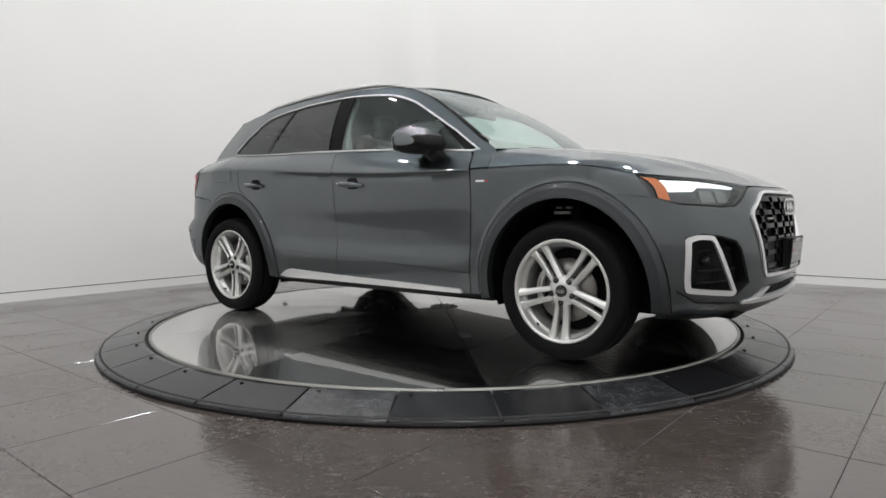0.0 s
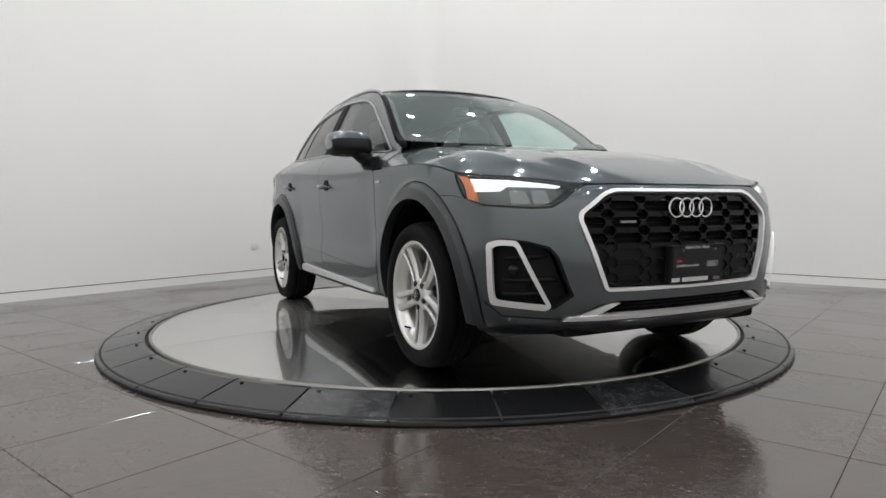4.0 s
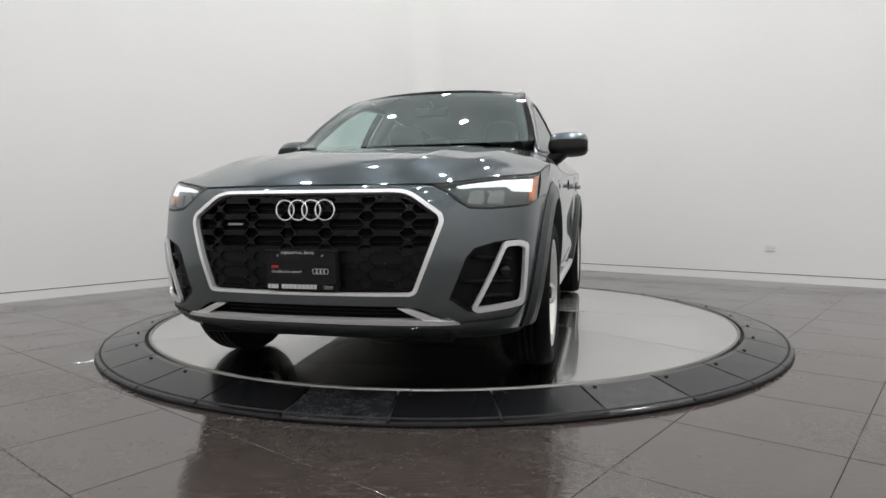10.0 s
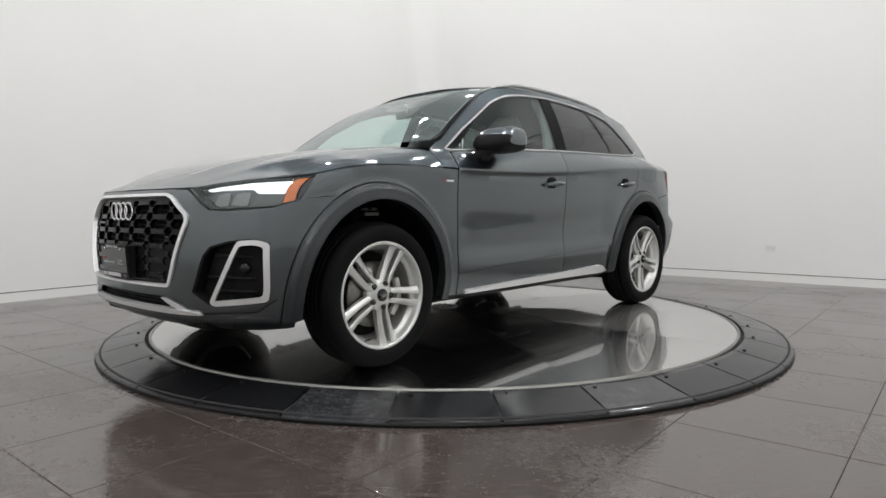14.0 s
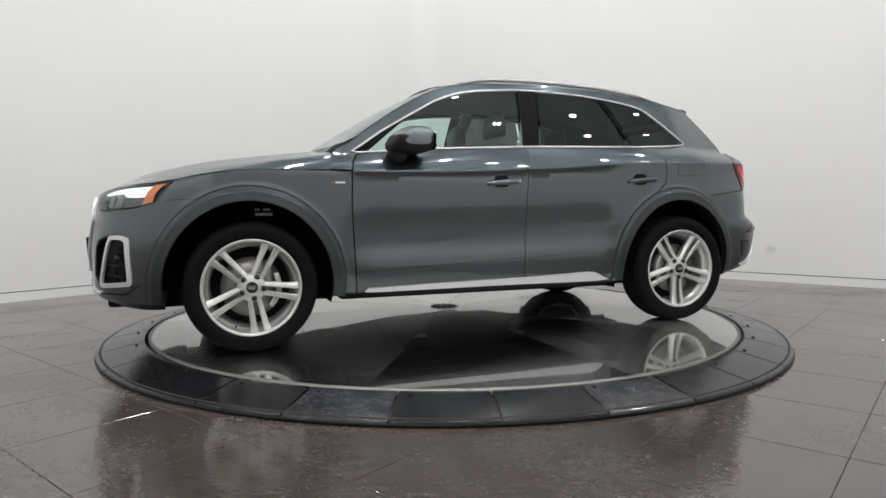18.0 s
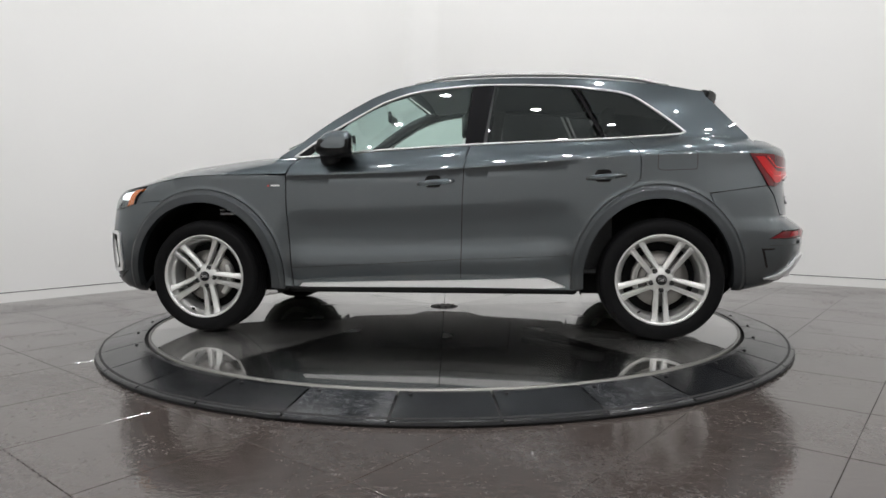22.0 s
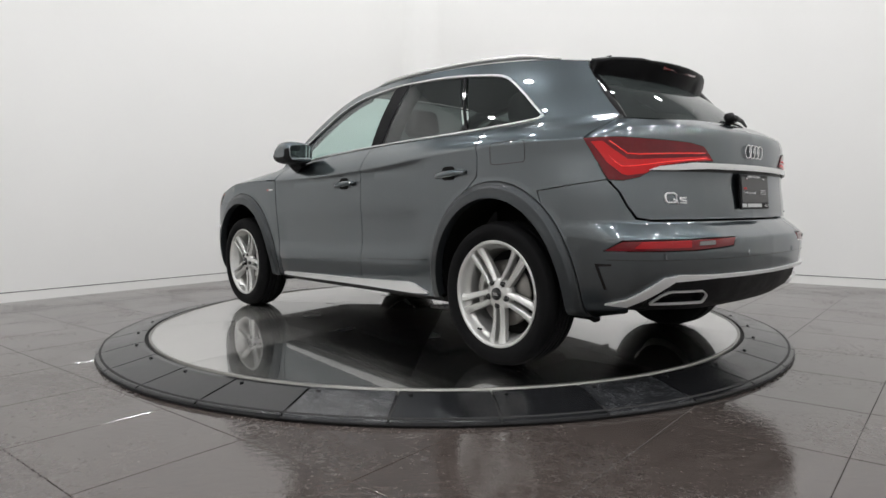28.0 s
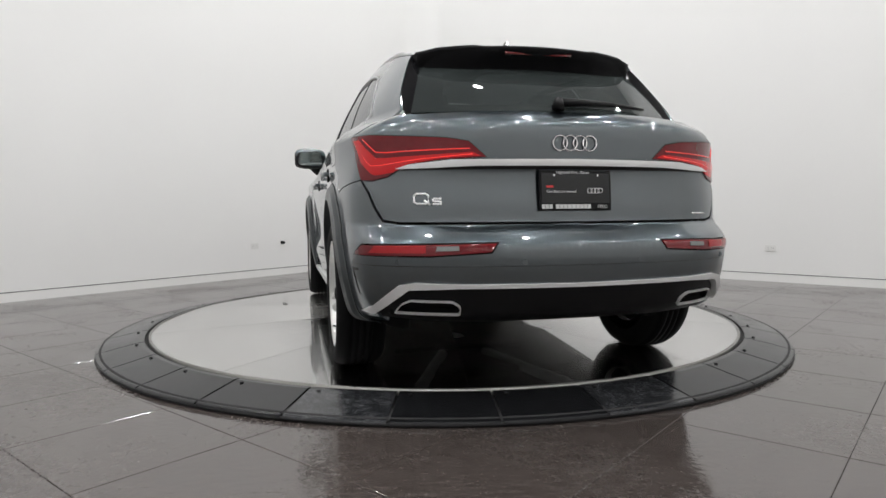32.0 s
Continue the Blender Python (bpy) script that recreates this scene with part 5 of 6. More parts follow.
for s in (1, -1):
    M = (lambda VF: VF) if s > 0 else mirrored
    tl = mesh_part("tail_light", *M(patch(inset(lamp, 0.002), sunk(wrap_rear, 0.03), 0.04, depth=0.0, centre=CR)), REDDARK, car, "red wraparound tail light")
    mesh_part("lens", *M(patch(lamp, wrap_rear, 0.03, depth=0.03, lift=0.005, centre=CR, edge_step=0.02)), REDLENS, tl, "glossy red lens")
    band_ = rr(("x", -1.918, 1.078), ("x", -1.965, 1.078), ("x", -2.010, 1.035), ("x", -2.050, 0.998), ("y", 0.74, 0.996), ("y", 0.60, 1.003), ("y", 0.42, 1.014), ("y", 0.388, 1.000), ("y", 0.54, 0.990), ("y", 0.660, 0.971), ("y", 0.715, 0.938), ("y", 0.775, 0.928), ("x", -2.035, 0.935), ("x", -1.985, 0.985))
    mesh_part("light_band", *M(patch(band_, wrap_rear, 0.025, depth=0.003, lift=0.0075, centre=CR, edge_step=0.02)), REDBAND, tl, "bright red chevron light band")
    guide_V, guide_F = [], []
    for line in (rr(("x", -1.985, 1.078), ("x", -2.045, 1.022), ("y", 0.74, 1.018), ("y", 0.56, 1.024), ("y", 0.43, 1.028)), rr(("x", -1.935, 1.070), ("x", -2.010, 0.985), ("x", -2.030, 0.968), ("y", 0.76, 0.968), ("y", 0.62, 0.988), ("y", 0.42, 1.006))):
        pts = [Vector(wrap_rear(*q)) + Vector((-0.0075, 0.002, 0)) for q in dense(line, 0.03, False)]
        guide_V, guide_F = joined((guide_V, guide_F), tube(pts, 0.0025, 5))
    mesh_part("light_guide", *M((guide_V, guide_F)), REDGLOW, tl, "bright red light guide")
    mesh_part("lamp_gasket", *M(patch(inset(lamp, -0.0035), wrap_rear, 0.03, holes=[inset(lamp, 0.0005)], depth=0.02, lift=0.002, centre=CR, edge_step=0.02)), BLACKPL, tl)
    rf = mesh_part("reflector", *M(patch(inset(refl, 0.006), wrap_rear, 0.04, depth=0.012, lift=0.002, centre=CR)), REDLENS, car, "narrow red bumper reflector light")
    inner = rr(("y", 0.82, 0.620), ("y", 0.80, 0.648), ("y", 0.62, 0.652), ("y", 0.62, 0.622))
    mesh_part("reflector_panel", *M(patch(inner, wrap_rear, 0.04, depth=0.002, lift=0.0045, centre=CR)), REDMID, rf)
    rev = rr(("y", 0.585, 0.630), ("y", 0.58, 0.647), ("y", 0.50, 0.649), ("y", 0.50, 0.632))
    mesh_part("reversing_light", *M(patch(rev, wrap_rear, 0.04, depth=0.003, lift=0.0055, centre=CR)), LAMPGREY, rf, "clear reversing light")
    et = mesh_part("exhaust_tip", *M(patch(rounded(inset(ex, -0.004), 0.012, 3), wrap_rear, 0.03, holes=[rounded(inset(ex, 0.0005), 0.012, 3)], depth=0.012, lift=0.003, centre=CR, edge_step=0.015)), SILVER, car, "silver-edged exhaust trim")
    mesh_part("exhaust_dark", *M(patch(ex, sunk(wrap_rear, 0.05), 0.06, depth=0.0, centre=CR)), UNDER, et)
    vent = [(-1.955, 0.552), (-2.03, 0.552), (-2.03, 0.544), (-1.972, 0.540), (-2.000, 0.440), (-1.988, 0.440)]
    mesh_part("air_vent", *M(patch(vent, lambda x, z: (x, side_y(x, z) + 0.002, z), 0.03, depth=0.004)), BLACKPL, rbump)
    for yy in (0.72, 0.25):
        P = Vector(wrap_rear(*fu("y", yy, 0.585, True)))
        v, f = revolve([(0.0, 0.0), (0.011, 0.0), (0.0125, -0.002)], 14, "z")
        mesh_part("parking_sensor", *M(([P + Vector((-q[2] - 0.002, q[0], q[1])) for q in v], [tuple(reversed(q)) for q in f])), PAINT, rbump, smooth=False)

rings("rear_emblem", (-2.258, 0.0, 1.052), 0.0300, 0.0036, CHROME, gate, -1)
# model badge as plain shapes: a rounded square, a tail, three bars
bV, bF = [], []
for pts in ([(0.655, 0.844), (0.655, 0.820), (0.645, 0.812), (0.612, 0.812), (0.602, 0.820), (0.602, 0.844), (0.612, 0.852), (0.645, 0.852), (0.655, 0.844)], [(0.618, 0.826), (0.596, 0.808)], [(0.585, 0.832), (0.553, 0.832)], [(0.585, 0.832), (0.585, 0.822), (0.553, 0.820), (0.553, 0.810), (0.587, 0.810)]):
    P = [Vector(wrap_rear(*fu("y", y - 0.012, z, True))) + Vector((-0.004, 0, 0)) for y, z in pts]
    bV, bF = joined((bV, bF), tube(P, 0.0044, 6))
mesh_part("model_badge", bV, bF, SILVER, gate, "small chrome badge of plain shapes")
P = [Vector(wrap_rear(*fu("y", -y, 0.765, True))) + Vector((-0.004, 0, 0)) for y in (0.60, 0.62, 0.64, 0.66, 0.68)]
mesh_part("small_badge", *tube(P, 0.004, 6, flat=1.0), CHROME, gate, "small chrome script bar")
dealer_plate("rear_plate", (-2.262, 0.0, 0.863), 4, -1, gate)
bm = bmesh.new()
box(bm, -2.258, -2.24, -0.14, 0.14, 0.80, 0.93, 0.004)
part("plate_holder", bm, BLACKPL, gate)

# rear glass, black pillar sides, spoiler
rows = []
for i in range(9):
    t = i / 8
    c = Vector((-2.140 + 0.36 * t, 0, 1.194 + 0.262 * t + 0.02 * math.sin(math.pi * t)))
    e = Vector((-1.945 + 0.245 * t, 0.610 - 0.10 * t, 1.200 + 0.262 * t + 0.012 * math.sin(math.pi * t)))
    rows.append(arch_row((c.x, c.z), e, 20, 2.0))
sheet(rows, REARTINT, "rear_glass", "dark tinted rear window", flip=True, parent=gate)
inner_rows = [[tuple(Vector(q) + Vector((0.012, 0, -0.004))) for q in r] for r in rows]
V, F = [], []
n = 21
for r in inner_rows:
    V += [Vector(q) for q in r]
for i in range(8):
    for j in range(20):
        if j < 2 or j >= 18 or i < 1:
            a = i * n + j
            F.append((a, a + n, a + n + 1, a + 1))
mesh_part("glass_border", V, F, GLOSSBLACK, gate, "black printed window edge")
for s in (1, -1):
    M = (lambda VF: VF) if s > 0 else mirrored
    V, F = [], []
    for i in range(9):
        t = i / 8
        e = Vector(rows[i][-1])
        xo = -1.922 + (1.922 - 1.708) * t
        zo = 1.215 + (1.478 - 1.215) * t
        o_ = Vector((xo, side_y(xo, zo) - 0.004, zo))
        V += [e, (e + o_) / 2 + Vector((-0.004, 0.002, 0.001)), o_]
    for i in range(8):
        for j in range(2):
            a = i * 3 + j
            F.append((a, a + 1, a + 4, a + 3))
    mesh_part("pillar_cover", *M((V, F)), GLOSSBLACK, gate, "gloss black pillar beside the rear window")
# spoiler: a curved wing with dropped ends
V, F = [], []
NSP = 40
for i in range(NSP + 1):
    v = -1 + 2 * i / NSP
    k = abs(v)
    y = 0.545 * v
    drop = 0.05 * smooth(0.62, 1.0, k)
    lump = 0.026 * smooth(0.45, 0.56, k)
    xt = -1.885 + 0.150 * k ** 2.2
    zt = 1.520 - 0.012 * k * k + lump * 0.25 - 0.012 * smooth(0.84, 1.0, k)
    xf = -1.62
    ef = edge_at(-1.62)
    zf = roof_c(-1.62) + (ef.z - roof_c(-1.62)) * k ** 2.4
    sec = [(xf, zf), (xf - 0.08, zf - 0.014), ((xf + xt) / 2 - 0.02, (zf + zt) / 2 + 0.006), (xt + 0.012, zt + 0.006), (xt, zt), (xt + 0.002, zt - 0.012), (xt + 0.03, zt - 0.030 - lump - drop * 0.5), (xt + 0.08, zt - 0.075 - lump * 1.5), (xf - 0.06, zf - 0.11)]
    V += [Vector((a, y * (1.0, 0.995, 0.985, 0.98, 0.98, 0.982, 0.99, 1.0, 1.0)[j], b)) for j, (a, b) in enumerate(sec)]
n = 9
for i in range(NSP):
    for j in range(n - 1):
        a = i * n + j
        F.append((a, a + n, a + n + 1, a + 1))
top_F = [f for f in F if f[0] % n < 3 and 1 < f[0] // n < NSP - 2]
F = [f for f in F if f not in set(top_F)]
F.append(tuple(range(n)))
F.append(tuple(reversed(range(NSP * n, NSP * n + n))))
spoiler = mesh_part("spoiler", V, [tuple(reversed(f)) for f in F], SPOILERBLACK, gate, "black roof spoiler with dropped ends and a grey top")
mesh_part("spoiler_top", [v + Vector((0, 0, 0.0005)) for v in V], [tuple(reversed(f)) for f in top_F], PAINT, spoiler, "grey painted spoiler top")
V, F = [], []
for i in range(NSP + 1):
    v = -1 + 2 * i / NSP
    k = abs(v)
    drop = 0.05 * smooth(0.62, 1.0, k)
    lump = 0.026 * smooth(0.45, 0.56, k)
    xt = -1.885 + 0.150 * k ** 2.2
    zt = 1.520 - 0.012 * k * k + lump * 0.25 - 0.012 * smooth(0.84, 1.0, k)
    V += [Vector((xt - 0.001, 0.520 * v, zt - 0.004)), Vector((xt + 0.000, 0.520 * v, zt - 0.018)), Vector((xt + 0.026, 0.522 * v, zt - 0.048 - lump - drop * 0.5)), Vector((xt + 0.062, 0.525 * v, zt - 0.108 - lump * 1.5 - drop * 0.6))]
for i in range(NSP):
    for j in range(3):
        a = i * 4 + j
        F.append((a, a + 1, a + 5, a + 4))
mesh_part("spoiler_underside", V, F, SPOILERBLACK, spoiler, "black spoiler underside")
pts = [(-1.868, y, 1.494) for y in np.linspace(-0.16, 0.16, 5)]
mesh_part("brake_light", *tube(pts, 0.008, 6), REDDARK, spoiler, "dark red high brake light")
# wiper and aerial
wp = mesh_part("rear_wiper", *tube([(-2.135, 0.02, 1.232), (-2.12, -0.10, 1.238), (-2.085, -0.26, 1.240), (-2.03, -0.44, 1.232)], [0.020, 0.016, 0.010, 0.006], 8), BLACKPL, gate, "black rear wiper arm")
mesh_part("wiper_pivot", *tube([(-2.155, 0.03, 1.205), (-2.145, 0.02, 1.245)], [0.028, 0.018], 10), BLACKPL, wp)
fin = [(-1.33, 0, 1.605), (-1.43, 0, 1.655), (-1.455, 0, 1.655), (-1.47, 0, 1.585)]
V = [Vector((x, s * w, z)) for s in (1, -1) for (x, _, z), w in zip(fin, (0.006, 0.006, 0.004, 0.022))]
mesh_part("aerial", V, [(0, 1, 2, 3), (7, 6, 5, 4), (0, 4, 5, 1), (1, 5, 6, 2), (2, 6, 7, 3)], GLOSSBLACK, car, "small black shark-fin aerial", smooth=False)

# ---- door furniture ----
for s, df, dr in ((1, doors_f[0], doors_r[0]), (-1, doors_f[1], doors_r[1])):
    M = (lambda VF: VF) if s > 0 else mirrored
    for door, x0, x1, z0, z1, cup in ((df, 0.037, -0.192, 0.941, 0.959, -0.06), (dr, -0.966, -1.198, 0.961, 0.980, -1.062)):
        zc_ = (z0 + z1) / 2
        cupo = rounded([(cup + 0.052, zc_ + 0.006), (cup + 0.036, zc_ + 0.042), (cup - 0.042, zc_ + 0.042), (cup - 0.056, zc_ + 0.006), (cup - 0.044, zc_ - 0.030), (cup + 0.040, zc_ - 0.030)], 0.018, 4)
        h = mesh_part("door_handle", *M(patch(cupo, lambda x, z: (x, side_y(x, z) + 0.004, z), 0.02, depth=0.006)), UNDER, door, "grey pull handle over a dark cup")
        V, F = [], []
        K = 16
        for i in range(K + 1):
            t = i / K
            x, z = x0 + (x1 - x0) * t, z0 + (z1 - z0) * t
            b = math.sin(math.pi * min(max(t, 0.0), 1.0)) ** 0.45
            yy = side_y(x, z) + 0.006 + 0.034 * b
            hh = 0.011 + 0.006 * b
            for dy, dz in ((-0.014, -hh * 0.8), (0, -hh), (0.004, 0.0), (0.0, hh), (-0.014, hh * 0.8)):
                V.append(Vector((x, yy + dy * (1 if b > 0.2 else 0.3), z + dz * (0.6 + 0.4 * b))))
        for i in range(K):
            for j in range(4):
                a = i * 5 + j
                F.append((a, a + 5, a + 6, a + 1))
            F.append((i * 5 + 4, i * 5 + 9, i * 5 + 5, i * 5))
        F.append((0, 1, 2, 3, 4))
        F.append(tuple(reversed(range(K * 5, K * 5 + 5))))
        mesh_part("grip", *M((V, [tuple(reversed(f)) for f in F])), PAINT, h)
        if door in doors_f:
            xk = x1 + 0.022
            P = Vector((xk, side_y(xk, z1) + 0.030, z1 - 0.001))
            v, f = revolve([(0.0, 0.006), (0.005, 0.005), (0.007, 0.0)], 12)
            mesh_part("key_lock", *M(([P + Vector(q) for q in v], f)), CHROME, h)
    # small wing badge: a red and a silver block
    P0 = [(0.985, 0.948), (0.974, 0.948), (0.974, 0.937), (0.985, 0.937)]
    mesh_part("wing_badge", *M(patch(P0, lambda x, z: (x, side_y(x, z) + 0.003, z), 0.02, depth=0.003)), REDINK, car, "small red and silver wing badge")
    P0 = [(0.962, 0.948), (0.905, 0.948), (0.905, 0.938), (0.962, 0.938)]
    mesh_part("wing_badge_bar", *M(patch(P0, lambda x, z: (x, side_y(x, z) + 0.003, z), 0.02, depth=0.003)), SILVER, car)
    # door mirror: painted cap above, black shell below
    V, F, FB = [], [], []
    NU, NV = 22, 24
    for i in range(NU + 1):
        t = i / NU
        y = 0.812 + 0.238 * t
        sz = (1 - abs(2 * t - 1) ** 3.4) ** 0.45 if 0 < t < 1 else 0.05
        for j in range(NV):
            a = 2 * math.pi * (j + 0.5) / NV
            cx_, cz_ = math.cos(a), math.sin(a)
            px = abs(cx_) ** 0.54 * (1 if cx_ > 0 else -1)
            pz = abs(cz_) ** 0.54 * (1 if cz_ > 0 else -1)
            X = 0.535 + px * (0.140 if px > 0 else 0.095) * (0.62 + 0.38 * sz) - 0.035 * t - 0.075 * max(pz, 0) * max(px, 0)
            Z = 1.186 + pz * 0.076 * (0.45 + 0.55 * sz) + 0.004 * t
            V.append(Vector((X, y, Z)))
    for i in range(NU):
        for j in range(NV):
            k = (j + 1) % NV
            f = (i * NV + j, i * NV + k, (i + 1) * NV + k, (i + 1) * NV + j)
            (F if math.sin(2 * math.pi * (j + 1) / NV) > 0.05 else FB).append(f)
    F.append(tuple(reversed(range(NV))))
    F.append(tuple(range(NU * NV, NU * NV + NV)))
    mi = mesh_part("door_mirror", *M((V, F)), PAINT, car, "grey door mirror with a black lower shell")
    mesh_part("mirror_shell", *M((V, FB)), BLACKPL, mi)
    mesh_part("mirror_foot", *M(tube([(0.60, 0.785, 1.072), (0.60, 0.82, 1.080), (0.590, 0.855, 1.105), (0.575, 0.895, 1.145)], [0.050, 0.055, 0.062, 0.066], 14, flat=0.75)), BLACKPL, mi)
    g_ = rounded([(0.842, 1.128), (1.022, 1.132), (1.030, 1.228), (0.855, 1.245)], 0.03, 5)
    mesh_part("mirror_glass", *M(patch(g_, lambda y, z: (0.430 - 0.16 * (y - 0.83), y, z), 0.03, depth=0.006, centre=(0.6, 0.92, 1.18))), MIRROR, mi, "mirror glass")
    # fuel flap on the right side only is drawn on both quarters as a seam
    flap = rounded([(-1.370, 1.112), (-1.368, 1.010), (-1.400, 1.002), (-1.590, 1.007), (-1.589, 1.108), (-1.55, 1.114)], 0.02, 4)
    mesh_part("fuel_flap_seam", *M(patch(flap, lambda x, z: (x, side_y(x, z) + 0.002, z), 0.05, holes=[inset(flap, 0.0028)], depth=0.0005, edge_step=0.02)), BLACKPL, car)
    # door crease line and lower seam
    for pts, nm in (([(0.85, 0.428), (0.3, 0.455), (-0.21, 0.484), (-0.73, 0.502), (-0.86, 0.510)], "door_seam"),):
        P = [Vector((x, side_y(x, z) + 0.0004, z)) for x, z in dense(pts, 0.05, False)]
        mesh_part(nm, *M(tube(P, 0.0015, 4)), BLACKPL, df)

# ---- wheels ----


def wheel(name, cx, side, phase, steer=0.0):
    root = new(name)
    root.parent = car
    tagged(root, "silver five-twin-spoke alloy wheel with a black tyre")
    root.matrix_basis = pose(cx, 0.905 * side, HUBZ, 0, 0, 0 if side > 0 else 180)
    ph = phase
    R = 0.360
    prof = [(0.262, -0.205), (0.30, -0.222), (0.335, -0.215), (R - 0.006, -0.185), (R, -0.15)]
    for g_ in (-0.145, -0.115, -0.085, -0.055):
        prof += [(R, g_ - 0.006), (R - 0.008, g_ - 0.005), (R - 0.008, g_ + 0.005), (R, g_ + 0.006)]
    prof += [(R - 0.006, -0.02), (R - 0.016, 0.002), (0.338, 0.010), (0.315, 0.016), (0.29, 0.013), (0.268, 0.004), (0.262, -0.004)]
    V, F = revolve(prof, 64)
    ty = mesh_part("tyre", V, F, RUBBER, root, "black tyre with grooved tread")
    V, F = revolve([(0.214, -0.19), (0.218, -0.085), (0.226, -0.060), (0.228, -0.046), (0.238, -0.040), (0.244, -0.020), (0.248, -0.004), (0.252, 0.003), (0.260, 0.006), (0.265, 0.006), (0.268, 0.0), (0.268, -0.02)], 64)
    mesh_part("rim", V, F, ALLOY, root, "bright alloy rim")
    V, F = revolve([(0.0, -0.15), (0.215, -0.15)], 40)
    mesh_part("wheel_back", V, F, UNDER, root)
    V, F = revolve([(0.07, -0.075), (0.165, -0.075), (0.165, -0.095), (0.07, -0.095)], 48)
    mesh_part("brake_disc", V, F, IRON, root, "bare iron brake disc")
    V, F = revolve([(0.0, -0.03), (0.055, -0.03), (0.07, -0.07), (0.085, -0.075)], 32)
    mesh_part("hub", V, F, DARKMETAL, root)
    bm = bmesh.new()
    fx = -1 if cx > 0 else 1
    fx *= side
    for k in range(7):
        a0 = radians(10 + 40 * 0) + radians(-24 + 8 * k) + (math.pi if fx < 0 else 0)
        r0 = 0.145
        box(bm, -0.014, 0.014, -0.11, -0.045, -0.038, 0.038, 0.006, Matrix.Rotation(-a0, 4, "Y") @ Matrix.Translation((r0, 0, 0)))
    part("caliper", bm, CALIPER, root, "grey brake caliper", smooth=True)
    # twin spokes: faceted arms, highest beside the gap, falling away to the outside
    for k in range(5):
        a = radians(ph) + k * 2 * math.pi / 5
        V, F = [], []
        for sgn in (1, -1):
            o = len(V)
            ts = [0.0, 0.12, 0.3, 0.5, 0.7, 0.85, 0.93, 1.0]
            for t in ts:
                r = 0.062 + 0.194 * t
                off = sgn * (0.0235 + 0.0105 * t + 0.006 * smooth(0.8, 1.0, t))
                w = 0.0125 + 0.0050 * t + 0.009 * smooth(0.80, 1.0, t)
                y = -0.016 - 0.008 * math.sin(math.pi * t) + 0.014 * t
                y0 = y - 0.030 - 0.012 * (1 - t)
                sect = [(-w, y0), (-w, y - 0.005), (-w * 0.70, y), (w * 0.05, y - 0.0015), (w, y - 0.012), (w, y0)]
                if sgn < 0:
                    sect = [(-d, q) for d, q in reversed(sect)]
                for dx, yy in sect:
                    lx, lz = r, off + dx
                    V.append((lx * math.cos(a) - lz * math.sin(a), yy, lx * math.sin(a) + lz * math.cos(a)))
            for i in range(len(ts) - 1):
                for j in range(5):
                    q = o + i * 6 + j
                    F.append((q, q + 1, q + 7, q + 6))
            F.append(tuple(o + q for q in range(6)))
            F.append(tuple(o + (len(ts) - 1) * 6 + q for q in reversed(range(6))))
        mesh_part("spoke", V, [tuple(reversed(f)) for f in F], ALLOY, root, smooth=False)
    V, F = revolve([(0.0, -0.012), (0.034, -0.012), (0.044, -0.014), (0.060, -0.020), (0.078, -0.026), (0.080, -0.06)], 40)
    mesh_part("hub_plate", V, F, ALLOY, root)
    for k in range(5):
        a = radians(ph) + k * 2 * math.pi / 5
        V, F = revolve([(0.0, -0.012), (0.0085, -0.012), (0.0095, -0.016), (0.0135, -0.0165), (0.0150, -0.0135), (0.0150, -0.03)], 14)
        mesh_part("wheel_bolt", [(x + 0.060 * math.cos(a), y, z + 0.060 * math.sin(a)) for x, y, z in V], F, DARKBOLT, root)
    V, F = revolve([(0.0, 0.0), (0.027, -0.002), (0.031, -0.006), (0.032, -0.014)], 24)
    cap = mesh_part("centre_cap", V, F, GLOSSBLACK, root, "black centre cap with small rings")
    V, F = [], []
    for k in range(4):
        v, f = [], []
        for i in range(14):
            a = 2 * math.pi * i / 14
            for q in (0.0078, 0.0058):
                v.append(Vector(((k - 1.5) * 0.0098 + q * math.cos(a), 0.0015, q * math.sin(a))))
        for i in range(14):
            j = (i + 1) % 14
            f.append((i * 2, i * 2 + 1, j * 2 + 1, j * 2))
        V, F = joined((V, F), (v, f))
    mesh_part("cap_rings", V, F, CHROME, cap, smooth=False)
    a = radians(ph + 33)
    mesh_part("valve", *tube([(0.236 * math.cos(a), -0.035, 0.236 * math.sin(a)), (0.218 * math.cos(a), 0.0, 0.222 * math.sin(a))], 0.005, 6), BLACKPL, root)
    return root


wheel("front_wheel", FX, 1, -100)
wheel("rear_wheel", RX, 1, -90)
wheel("front_wheel", FX, -1, -86)
wheel("rear_wheel", RX, -1, -92)

